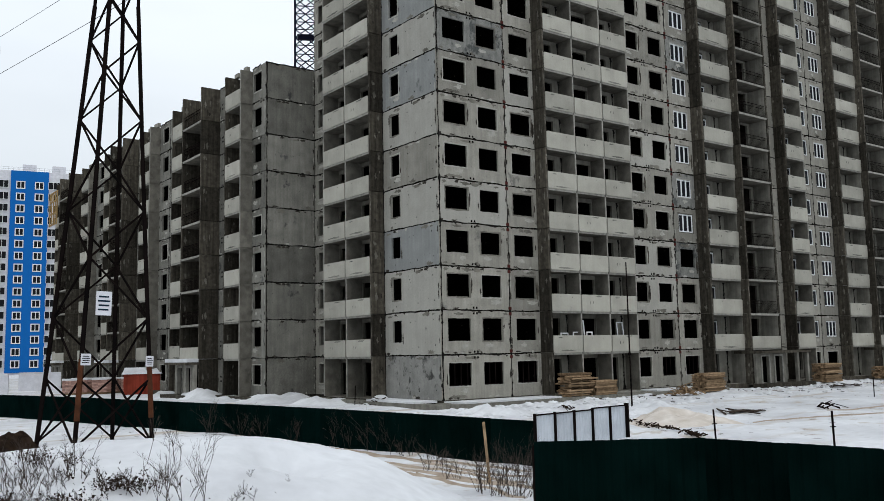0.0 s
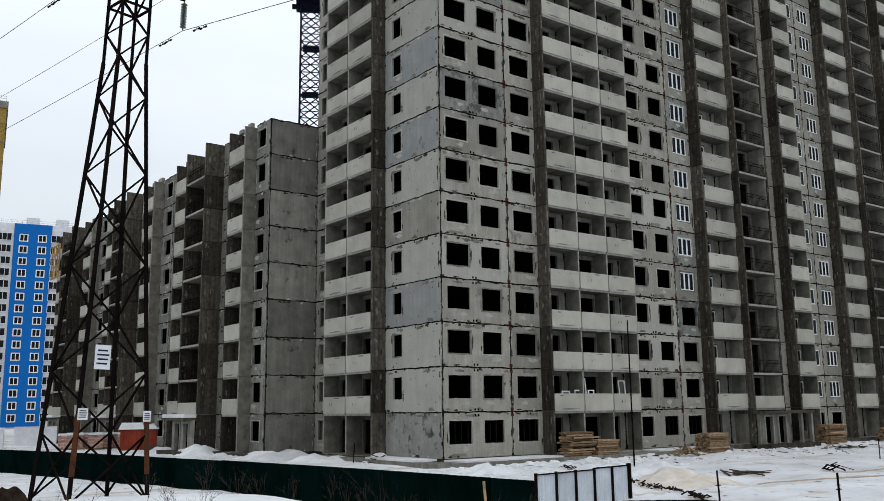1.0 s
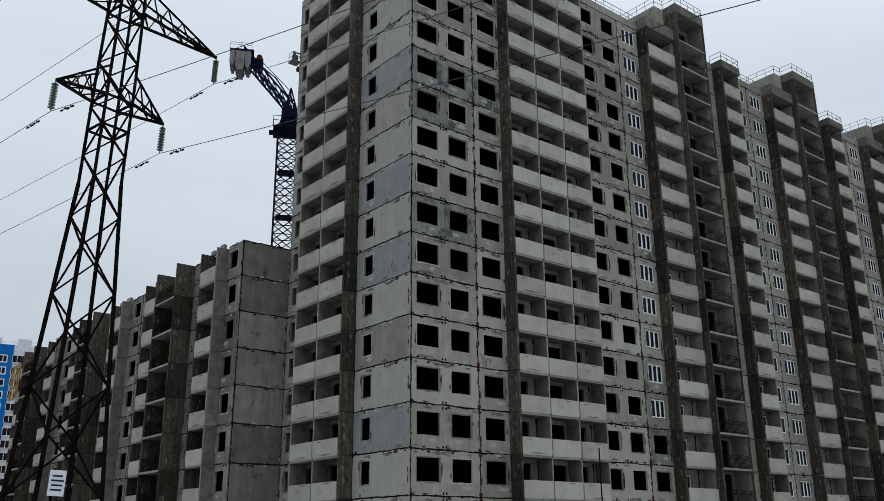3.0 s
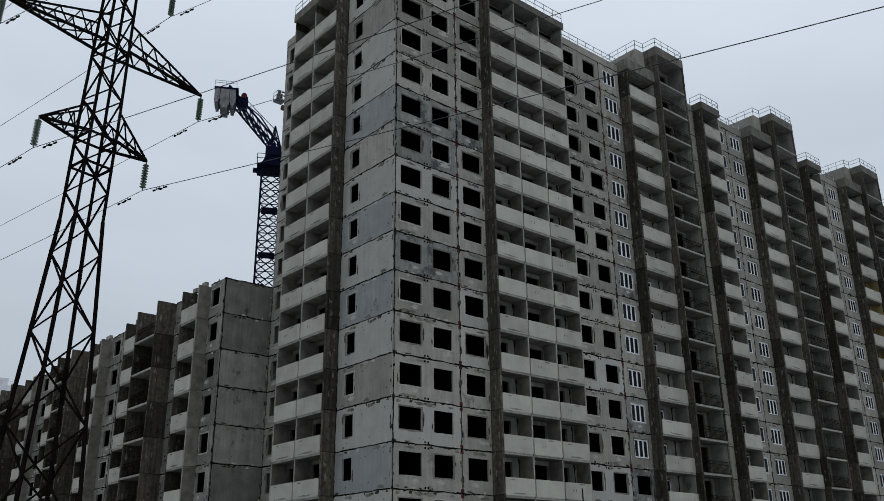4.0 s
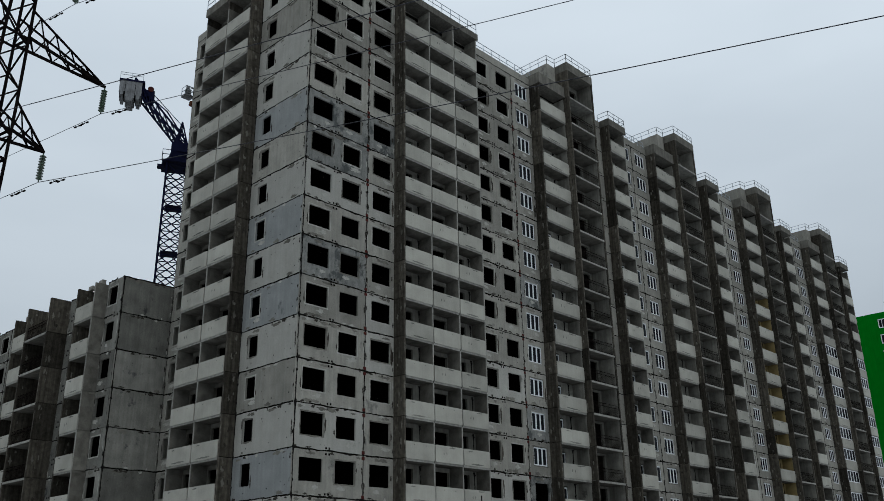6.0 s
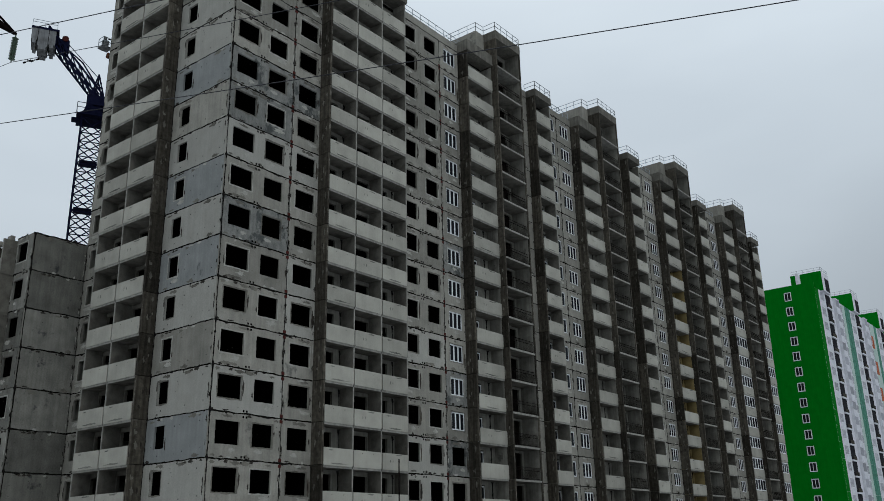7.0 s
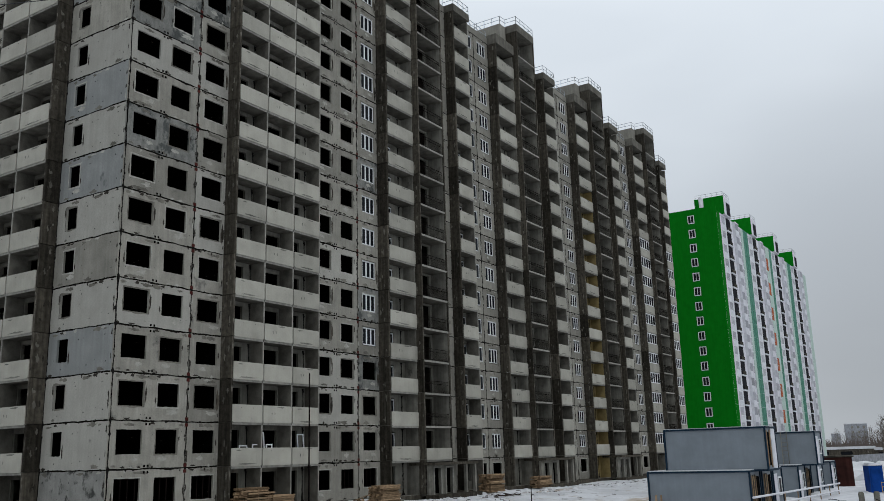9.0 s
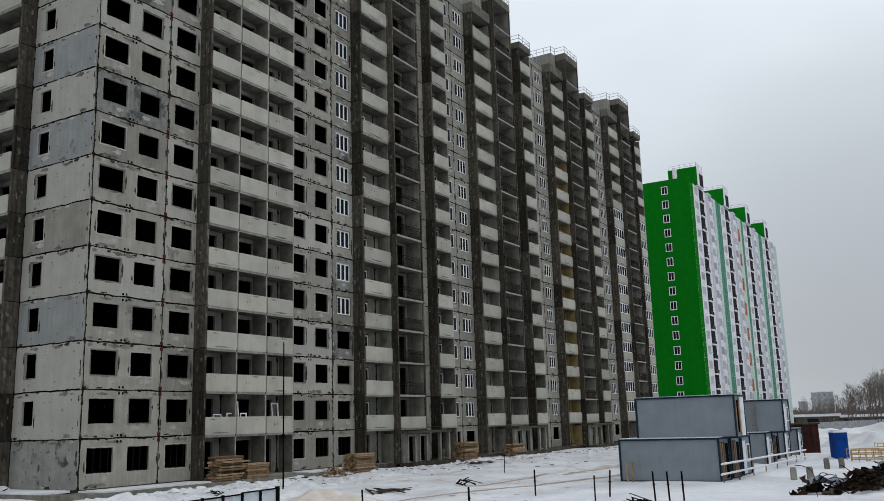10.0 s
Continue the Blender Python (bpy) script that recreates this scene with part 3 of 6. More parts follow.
def stair_kit(u0, u1, front=-1.6):
    slab = slab_with_edge(u0 + 0.1, u1, front, 0.28)
    back = mesh_of(lambda bm: holed(bm, u0 + 0.1, u1 - 0.075, 0.1, 0.28, 0.0, H - 0.16, [(u0 + 0.5, u0 + 1.7, 0.02, 2.35), (u0 + 2.05, u0 + 3.7, 0.02, 2.45)]), BACK)

    def rails(bm):
        for i in range(24):
            x = u0 + 0.2 + (u1 - u0 - 0.35) * i / 23
            bar(bm, (x, front + 0.12, 0), (x, front + 0.12, 1.05), 0.02)
        for z in (0.12, 0.8, 1.05):
            bar(bm, (u0 + 0.12, front + 0.12, z), (u1 - 0.12, front + 0.12, z), 0.035)

    return slab, back, mesh_of(rails, STEEL)


def shell(parent, u0, u1, depth, storeys, cuts):
    """Floors and inner walls that close the rooms behind the facade, blackened for shade."""
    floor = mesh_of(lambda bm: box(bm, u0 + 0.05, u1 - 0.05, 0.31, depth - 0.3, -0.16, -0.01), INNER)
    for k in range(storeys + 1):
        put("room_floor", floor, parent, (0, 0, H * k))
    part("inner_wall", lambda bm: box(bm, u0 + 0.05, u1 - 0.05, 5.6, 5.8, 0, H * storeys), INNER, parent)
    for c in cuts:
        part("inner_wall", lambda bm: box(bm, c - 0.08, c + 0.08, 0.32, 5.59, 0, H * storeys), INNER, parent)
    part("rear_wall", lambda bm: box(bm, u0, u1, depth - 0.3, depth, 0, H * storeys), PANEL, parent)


def plinth(parent, u0, u1, y0=-0.06, y1=0.3):
    part("plinth", lambda bm: box(bm, u0, u1, y0, y1, -1.2, -0.01), RAW, parent, label="stained concrete plinth")


def pockets(parent, spots):
    """The small black lifting pockets of a whole section, too small to pick apart."""
    # Black squares, slightly proud, paint the dark inside of each pocket.
    ob = part("lifting_pocket", lambda bm: [box(bm, u + du, u + du + 0.13, -0.004, 0.02, z + dz, z + dz + 0.14) for u, z in spots for du in (-0.2, 0.06) for dz in (-0.26, 0.1)], BLACK, parent)
    tagged(ob, kind="stuff")



PLATE = mesh_of(lambda bm: box(bm, -0.13, 0.13, -0.012, 0.01, 0.0, 0.2), RED)
SILL_Z, HEAD_Z = 0.85, 2.3


def railing(name, parent, pts, height=0.9):
    def build(bm):
        for a, b in zip(pts[:-1], pts[1:]):
            a, b = Vector(a), Vector(b)
            n = max(1, round((b - a).length / 1.1))
            for i in range(n + 1):
                p = a.lerp(b, i / n)
                bar(bm, p, p + Vector((0, 0, height)), 0.04)
            for h in (0.45, height):
                bar(bm, a + Vector((0, 0, h)), b + Vector((0, 0, h)), 0.04)
    part(name, build, ZINC, parent, label="thin steel roof railing")


def unit(parent, o, storeys, full=True, finished=True, glazed=1, skip=(), wool=0, closed=0):
    """One repeated section from its loggia wall at u = o: loggia, stair bay, blank strip, narrow loggia, windows."""
    lg = loggia_kit(o + 0.1, o + 4.0, holes=[(1.5, 2.2, 0.1)])
    lg2 = loggia_kit(o + 11.85, o + 14.6, holes=[(1.3, 2.6, 0.75)])
    st = stair_kit(o + 4.1, o + 8.2)
    ochre = lg[2].copy()
    ochre.materials.clear()
    ochre.materials.append(WOOL)
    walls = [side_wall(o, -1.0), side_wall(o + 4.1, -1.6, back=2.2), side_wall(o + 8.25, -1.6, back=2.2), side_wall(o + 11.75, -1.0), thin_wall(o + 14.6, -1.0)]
    liners = [liner(o + 4.0, -0.93, 0.3), liner(o + 8.15, -1.5, 0.1)]
    ochre_liner = liners[0].copy()
    ochre_liner.materials.clear()
    ochre_liner.materials.append(WOOL)
    mat = PANEL if finished else DAMP
    strip = wall_panel(o + 8.35, o + 11.65, mat=mat)
    end = 20.6 if full else 16.0
    narrow = wall_panel(o + 14.65, o + min(end, 17.45), [(o + (16.3 if finished else 15.5), o + 17.0, SILL_Z, HEAD_Z)] if full else (), mat=mat)
    wide = wall_panel(o + 17.45, o + 20.6, [(o + 18.2, o + 19.95, SILL_Z, HEAD_Z)], mat=mat)
    for k in range(storeys):
        z = H * k
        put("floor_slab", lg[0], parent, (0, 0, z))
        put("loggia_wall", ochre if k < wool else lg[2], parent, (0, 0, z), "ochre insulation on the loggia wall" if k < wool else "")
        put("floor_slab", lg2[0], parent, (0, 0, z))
        put("loggia_wall", lg2[2], parent, (0, 0, z))
        if k and (k, 0) not in skip:
            put("balcony_panel", lg[1][(k * 5 + k // 3 + int(parent.location.x)) % 3], parent, (0, 0, z), "pale smooth concrete balcony panel")
        if k and (k, 1) not in skip:
            put("balcony_panel", lg2[1][(k * 4 + k // 3 + int(parent.location.x)) % 3], parent, (0, 0, z), "pale smooth concrete balcony panel")
        if 0 < k < closed:
            add_window(parent, o + 0.14, z + 1.15, 3.82, H - 0.16 - 1.16, 4, -0.98)
            add_window(parent, o + 11.89, z + 1.15, 2.62, H - 0.16 - 1.16, 3, -0.98)
        for j, me in enumerate(liners):
            put("inner_face", ochre_liner if k < wool and j == 0 else me, parent, (0, 0, z))
        put("stair_slab", st[0], parent, (0, 0, z))
        put("stair_wall", st[1], parent, (0, 0, z))
        if 1 < k:
            put("stair_railing", st[2], parent, (0, 0, z), "dark steel bar railing")
        for j, w in enumerate(walls):
            put("side_wall", w[(k * 5 + k // 3 + j) % 3] if j < 4 else w, parent, (0, 0, z), "weathered concrete cross wall, toned darker for shade")
        put("wall_panel", strip[(k * 2 + int(k / 3)) % 3], parent, (0, 0, z))
        if full or finished:
            put("wall_panel", narrow[(k * 5 + int(k / 3)) % 3], parent, (0, 0, z))
        if full:
            put("wall_panel", wide[(k * 4 + int(k / 3)) % 3], parent, (0, 0, z))
            if finished and k >= glazed:
                add_window(parent, o + 18.2, z + SILL_Z, 1.75, HEAD_Z - SILL_Z, 3)
                add_window(parent, o + 16.3, z + SILL_Z, 0.7, HEAD_Z - SILL_Z, 1)
        if finished and k >= 1:
            add_window(parent, o + 13.15, z + 0.75, 1.3, 1.5, 2, 0.33)
            add_window(parent, o + 1.6, z + 0.1, 0.7, 2.15, 1, 0.33)
    if storeys > 1:
        part("balcony_panel", lambda bm: box(bm, o + 4.2, o + 8.15, -1.65, -1.53, H - 0.02, H + 0.95), SMOOTH, parent, label="pale smooth concrete balcony panel")
    dark = seam(H - 0.2, True, 5, 0.12)
    for k in range(storeys):
        put("joint", dark, parent, (o + 3.4, 0.3, H * k))
    pockets(parent, [(o + 9.0, H * k + 1.2) for k in range(storeys)])
    seams(parent, [(o + 8.35, o + 11.65), (o + 14.65, o + end)], [u for u in (o + 17.45, o + 20.55) if u < o + end], storeys)
    # entrance under the stair bay
    c0, c1 = (3.9, 11.0) if finished else (3.2, 8.3)
    part("canopy", lambda bm: box(bm, o + c0, o + c1, -2.6, -0.02, 2.35, 2.55), RAW, parent, label="dark concrete entrance canopy")
    part("entrance_wall", lambda bm: holed(bm, o + 4.0, o + 8.3, -1.95, -1.72, -0.4, 2.35, [(o + 4.75, o + 5.75, -0.05, 2.1), (o + 6.6, o + 7.6, -0.05, 2.1)]), BACK, parent)
    for u in (4.75, 6.6):
        part("door_frame", lambda bm: holed(bm, o + u - 0.14, o + u + 1.14, -2.02, -1.96, -0.05, 2.24, [(o + u, o + u + 1.0, -0.06, 2.1)]), EDGE, parent, label="grey concrete door frame")
    for u in (9.2, 10.7) if finished else ():
        part("entrance_post", lambda bm: box(bm, o + u, o + u + 0.25, -2.4, -2.15, -0.4, 2.35), BACK, parent)
    # Near-black sheet close behind the doors paints the dark entrance.
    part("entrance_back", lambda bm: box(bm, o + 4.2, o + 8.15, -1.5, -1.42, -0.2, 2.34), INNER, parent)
    part("doorstep", lambda bm: box(bm, o + c0, o + c1, -2.9, -1.62, -1.0, -0.05), RAW, parent)
    plinth(parent, o - 0.1, o + end, -1.02)


def unit_roof(parent, o, storeys, full=True):
    top = H * storeys
    part("roof_slab", lambda bm: box(bm, o - 0.1, o + 4.0, -1.15, 0.3, top - 0.02, top + 1.1), ROOFING, parent, label="grey weathered concrete loggia roof block")
    part("roof_slab", lambda bm: box(bm, o + 11.6, o + 14.75, -1.15, 0.3, top - 0.02, top + 0.75), ROOFING, parent, label="grey weathered concrete loggia roof block")
    part("penthouse", lambda bm: holed(bm, o + 2.7, o + 4.2, -0.2, 4.0, top + 0.3, top + 3.75), PANEL, parent, label="concrete roof penthouse")
    part("stair_head", lambda bm: box(bm, o + 4.0, o + 8.3, -1.65, 3.8, top + 2.95, top + 3.85), ROOFING, parent, label="grey concrete stair head roof")
    for u in (4.1, 8.25):
        part("side_wall", lambda bm, u=u: box(bm, o + u - 0.1, o + u + 0.1, -1.6, 3.8, top, top + 2.95), RAW, parent)
    part("stair_wall", lambda bm: holed(bm, o + 4.2, o + 8.12, 0.1, 0.28, top, top + 2.95, [(o + 6.1, o + 7.8, top + 0.02, top + 2.5)]), BACK, parent)
    # Near-black sheet darkens the opening in the stair head.
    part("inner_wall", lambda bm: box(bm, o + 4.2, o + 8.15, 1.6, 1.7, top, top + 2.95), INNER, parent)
    part("inner_face", lambda bm: box(bm, o + 8.125, o + 8.15, -1.5, 0.1, top, top + 2.95), BACK, parent)
    part("stair_slab", lambda bm: box(bm, o + 4.2, o + 8.15, -1.6, 0.28, top - 0.16, top), EDGE, parent)
    end = 20.6 if full else 16.0
    for a, b in ((8.4, 11.6), (14.8, end)):
        part("parapet", lambda bm, a=a, b=b: box(bm, o + a, o + b, 0.0, 0.3, top + 0.01, top + 0.75), PANEL, parent)
    t3, t1 = top + 3.85, top + 0.75
    railing("railing", parent, [(o + 2.7, 3.9, t3 - 0.1), (o + 2.7, -0.2, t3 - 0.1), (o + 4.0, -0.2, t3), (o + 4.0, -1.6, t3), (o + 8.2, -1.6, t3), (o + 8.2, 3.5, t3)])
    railing("railing", parent, [(o + 14.8, 0.2, t1), (o + end, 0.2, t1)])
    railing("railing", parent, [(o + 11.7, 0.2, top + 0.75), (o + 11.7, -1.1, top + 0.75), (o + 14.7, -1.1, top + 0.75), (o + 14.7, 0.2, top + 0.75)])


N = 17
BLOCK = "apartment block"
# corner section of the tower
corner = thing("apartment_block", pose(0, 0, 0), "unfinished grey concrete tower section with open windows and pale balconies", BLOCK, "tower sections")


def corner_section(parent):
    win = lambda a, b: [(a, b, SILL_Z, HEAD_Z)]
    spans = ((0.0, 5.75, win(0.57, 2.42) + win(3.40, 5.07)), (5.75, 8.45, win(6.28, 8.1)), (17.25, 23.12, win(18.1, 19.73) + win(20.97, 22.57)), (23.12, 25.95, win(23.74, 25.49)))
    meshes = [wall_panel(*span) for span in spans]
    mottled = [wall_panel(*span, mat=PANEL_MOTTLED) for span in spans]
    pale = [wall_panel(*span, mat=PANEL_PALE) for span in spans]
    tone = {(8, 0): mottled, (12, 0): mottled, (11, 0): mottled, (12, 1): mottled, (5, 3): mottled, (9, 3): mottled, (3, 3): mottled, (10, 0): pale, (10, 1): pale, (4, 0): pale, (6, 1): pale, (7, 1): pale, (2, 2): pale, (3, 2): pale, (6, 2): pale}
    bays = [loggia_kit(a, b, holes=h) for a, b, h in ((8.6, 11.35, [(0.8, 2.0, 0.05)]), (11.45, 14.25, [(1.15, 2.74, 0.4)]), (14.35, 17.15, [(1.1, 2.0, 0.05)]))]
    thin = [thin_wall(u, -1.0) for u in (11.4, 14.3, 17.2)]
    first = side_wall(8.55, -1.0)
    for k in range(N):
        z = H * k
        for j in range(4):
            put("wall_panel", tone.get((k, j), meshes)[j][(k * 7 + int(k / 3)) % 3], parent, (0, 0, z))
        for j, (slab, para, back) in enumerate(bays):
            put("floor_slab", slab, parent, (0, 0, z))
            put("loggia_wall", back, parent, (0, 0, z))
            if k:
                put("balcony_panel", para[(k * 7 + k // 2 + j * 2) % 3], parent, (0, 0, z), "pale smooth concrete balcony panel")
        for me in thin:
            put("partition", me, parent, (0, 0, z))
        put("side_wall", first[(k * 5 + k // 3) % 3], parent, (0, 0, z), "weathered concrete cross wall, toned darker for shade")
        if k:
            for u in (5.75, 23.12):
                for dz in (-0.3, 0.07):
                    put("steel_plate", PLATE, parent, (u, 0, z + dz), "dark red primed steel plate")
        if k == 0:
            for u in (0.57, 3.40, 6.30, 20.97, 23.74):
                put("window_frame", GRILLE, parent, (u, 0.12, SILL_Z), "dark window frame with bars")
        if k >= 4:
            add_window(parent, 23.74, z + SILL_Z, 1.75, HEAD_Z - SILL_Z, 3)
    pockets(parent, [(u, H * k) for u in (2.8, 20.3) for k in range(1, N)])
    top = H * N
    part("loggia_wall", lambda bm: box(bm, 8.5, 17.3, 0.3, 0.5, top - 0.16, top + 0.9), BACK, parent)
    for u, t in ((8.55, 0.2), (11.4, 0.1), (14.3, 0.1), (17.2, 0.1)):
        part("partition", lambda bm: box(bm, u - t / 2, u + t / 2, -1.0, 0.3, top - 0.15, top + 0.4), RAW if t > 0.15 else BACK, parent)
    part("roof_slab", lambda bm: box(bm, 8.4, 17.35, -1.15, 0.3, top + 0.4, top + 1.0), ROOFING, parent, label="grey weathered concrete loggia roof block")
    for a, b in ((0.0, 8.4), (17.35, 25.95)):
        part("parapet", lambda bm, a=a, b=b: box(bm, a, b, 0.0, 0.3, top + 0.01, top + 0.75), PANEL, parent)
    railing("railing", parent, [(0.2, 0.2, top + 0.75), (8.4, 0.2, top + 0.75)])
    railing("railing", parent, [(8.5, -1.1, top + 1.0), (17.2, -1.1, top + 1.0)])
    railing("railing", parent, [(17.4, 0.2, top + 0.75), (28.6, 0.2, top + 0.75)])
    plinth(parent, 0.02, 25.95)
    part("ledge", lambda bm: box(bm, -0.6, 25.9, -2.3, -0.07, -1.2, -0.12), BACK, parent, label="concrete ledge along the base")
    part("snow_cover", lambda bm: box(bm, 0.1, 8.2, -2.1, -0.1, -0.13, -0.03), SNOW, parent, label="snow on the ledge")
    part("snow_cover", lambda bm: box(bm, 17.6, 25.8, -2.1, -0.1, -0.13, -0.03), SNOW, parent, label="snow on the ledge")
    seams(parent, [(0.02, 8.4), (17.3, 25.9)], [0.12, 5.75, 23.12], N)
    dark = seam(H - 0.2, True, 9, 0.13)
    for k in range(N):
        for u in (11.25, 16.9):
            put("joint", dark, parent, (u, 0.3, H * k))
    patches = [mesh_of(lambda bm, i=i: patch(bm, 0.30, 1.5, i), RAW) for i in range(4)]
    for k in range(1, N):
        if k % 5 != 1:
            put("mortar_patch", patches[k % 4], parent, (19.86, 0, H * k + 0.75), "dark ragged mortar patch")
        if k % 3 == 0:
            put("mortar_patch", patches[(k + 1) % 4], parent, (25.75, 0, H * k + 0.2), "dark ragged mortar patch")
        if k % 4 == 2:
            put("mortar_patch", patches[(k + 2) % 4], parent, (8.25, 0, H * k + 0.6), "dark ragged mortar patch")
    shell(parent, 0.3, 25.95, 16.0, N, (5.8, 8.5, 11.4, 14.3, 17.25, 20.3, 23.1, 25.8))
    part("roof_deck", lambda bm: box(bm, 0.3, 25.9, 0.3, 15.7, top, top + 0.3), RAW, parent)


corner_section(corner)

# end wall of the corner section, with its own loggias
gable = thing("apartment_block", pose(0, 16.0, 0, 0, 0, -90), "unfinished grey concrete gable of the tower with two stacked loggia bays", BLOCK, "tower sections")


def gable_section(parent):
    meshes = [wall_panel(9.65, 15.98, [(10.66, 11.74, SILL_Z, HEAD_Z)], mat=PANEL_PALE), wall_panel(0.0, 3.15, [(0.6, 1.35, SILL_Z, HEAD_Z)])]
    hole = [(10.66, 11.74, SILL_Z, HEAD_Z)]
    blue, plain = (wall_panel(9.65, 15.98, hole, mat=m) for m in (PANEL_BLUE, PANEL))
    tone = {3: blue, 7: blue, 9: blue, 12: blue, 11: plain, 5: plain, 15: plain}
    blotched = wall_panel(9.65, 15.98, mat=STAINED)
    # Back walls take the darker slab tone for deep loggia shade.
    bays = [loggia_kit(3.2, 6.25, holes=[(0.1, 1.3, 0.05)], mat=SLAB), loggia_kit(6.35, 9.5, holes=[(0.1, 2.1, 0.05)], mat=SLAB)]
    thin = [thin_wall(3.15, -1.0), thin_wall(6.3, -1.0)]
    first = side_wall(9.6, -1.0, 0.22)
    for k in range(N):
        z = H * k
        for j, me in enumerate(meshes):
            if j == 0 and k == 0:
                put("wall_panel", blotched[0], parent, (0, 0, z), "bluish concrete panel with dark blotches")
            else:
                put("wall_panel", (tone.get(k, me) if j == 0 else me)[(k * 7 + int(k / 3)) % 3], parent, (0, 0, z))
        for slab, para, back in bays:
            put("floor_slab", slab, parent, (0, 0, z))
            put("loggia_wall", back, parent, (0, 0, z))
            if k:
                put("balcony_panel", para[(k * 5 + k // 2) % 3], parent, (0, 0, z), "pale smooth concrete balcony panel")
        for me in thin:
            put("partition", me, parent, (0, 0, z))
        put("side_wall", first[(k * 5 + k // 3) % 3], parent, (0, 0, z), "weathered concrete cross wall, toned darker for shade")
    # Black dots painted for the dark inside of small holes.
    dots = part("anchor_hole", lambda bm: [box(bm, 10.6 + u, 10.67 + u, -0.004, 0.02, H * k + z, H * k + z + 0.07) for k in range(N) for u, z in ((0.5, 0.4), (2.1, 2.1), (3.0, 0.5), (4.6, 2.2), (4.8, 0.6))], BLACK, parent)
    tagged(dots, kind="stuff")
    seams(parent, [(9.75, 15.95), (0.0, 3.1)], [9.75], N)
    top = H * N
    part("loggia_wall", lambda bm: box(bm, 3.1, 9.7, 0.3, 0.5, top - 0.16, top + 1.2), BACK, parent)
    for u, t in ((3.15, 0.1), (6.3, 0.1), (9.6, 0.22)):
        part("partition", lambda bm: box(bm, u - t / 2, u + t / 2, -1.0, 0.3, top - 0.15, top + 0.55), RAW, parent)
    part("roof_slab", lambda bm: box(bm, 3.05, 9.75, -1.15, 0.3, top + 0.55, top + 1.3), ROOFING, parent, label="grey weathered concrete loggia roof block")
    for a, b in ((0.0, 3.05), (9.75, 15.98)):
        part("parapet", lambda bm, a=a, b=b: box(bm, a, b, 0.0, 0.3, top + 0.01, top + 0.75), PANEL, parent)
    railing("railing", parent, [(3.1, -1.1, top + 1.3), (9.7, -1.1, top + 1.3)])
    plinth(parent, 0.0, 15.9)
    part("plinth", lambda bm: box(bm, 3.05, 9.75, -1.05, -0.07, -1.2, -0.01), RAW, parent)
    part("ledge", lambda bm: box(bm, 0.0, 18.2, -1.9, -1.06, -1.2, -0.1), BACK, parent, label="concrete ledge along the base")
    part("snow_cover", lambda bm: box(bm, 10.2, 15.6, -1.85, -0.07, -0.11, 0.02), SNOW, parent, label="snow on the ledge")


gable_section(gable)

for u, w, h, lean in ((9.95, 0.75, 1.35, 8), (10.9, 0.55, 1.4, -4), (11.9, 0.35, 2.2, 5), (12.3, 0.6, 1.4, 0), (15.6, 0.7, 2.1, 6)):
    fr = part("loose_frame", lambda bm: holed(bm, 0, w, 0, 0.06, 0, h, [(0.08, w - 0.08, 0.08, h - 0.08)]), WHITE)
    fr.matrix_world = pose(u, -0.55, H + 0.001, -lean, 0, 0)
    tagged(fr, "loose white window frame leaning in the loggia", "window frame", "loose frames")

# repeated tower sections
for i in range(4):
    last = i == 3
    sec = thing("apartment_block", pose(26.1 + 20.7 * i, 0, 0), "unfinished grey concrete tower section with open stair bay", BLOCK, "tower sections")
    unit(sec, 0.0, N, full=not last, glazed=1, wool=13 if i == 2 else 0, closed=12 if last else 0)
    unit_roof(sec, 0.0, N, full=not last)
    e = 16.0 if last else 20.6
    shell(sec, 0.0, e, 16.0, N, (0.05, 4.1, 8.25, 11.75, 14.65, e - 0.1))
    part("roof_deck", lambda bm: box(bm, 0.0, e, 0.3, 15.7, H * N, H * N + 0.3), RAW, sec)

# lower wing, nine storeys, still growing
M = 9
for i, (yo, full) in enumerate(((32.9, False), (53.6, True), (74.3, True))):
    wing = thing("apartment_block", pose(-4.2, yo, 0, 0, 0, -90), "unfinished nine-storey concrete panel wing with a ragged open top", BLOCK, "wing sections")
    unit(wing, 0.0, M, full=full, finished=False)
    e = 17.0 if not full else 20.6
    if not full:
        cornerwin = wall_panel(14.65, 16.98, [(14.9, 16.3, SILL_Z, HEAD_Z)], mat=DAMP)
        for k in range(M):
            put("wall_panel", cornerwin[(k * 2 + int(k / 3)) % 3], wing, (0, 0, H * k))
    shell(wing, 0.3, e - 0.35, 13.0, M, (0.4, 4.1, 8.25, 11.75, 14.65, e - 0.6))
    # ragged edge: cross walls and stubs left standing on the top
    rnd = random.Random(i)
    for u in (0.0, 2.2, 11.7, 13.4):
        h = rnd.uniform(0.15, 0.5)
        part("wall_stub", lambda bm, u=u, h=h: box(bm, u, u + rnd.uniform(0.3, 1.2), -0.2, 0.1, H * M, H * M + h), PANEL, wing)
gable2 = thing("apartment_block", pose(-4.2, 15.9, 0), "blank grey concrete end wall of the unfinished wing", BLOCK, "wing sections")
blank = wall_panel(0.0, 4.15, mat=DAMP)
for k in range(M):
    put("wall_panel", blank[(k * 2 + int(k / 3)) % 3], gable2, (0, 0, H * k))
seams(gable2, [(0.02, 4.15)], [0.1], M)
plinth(gable2, 0.0, 4.1)


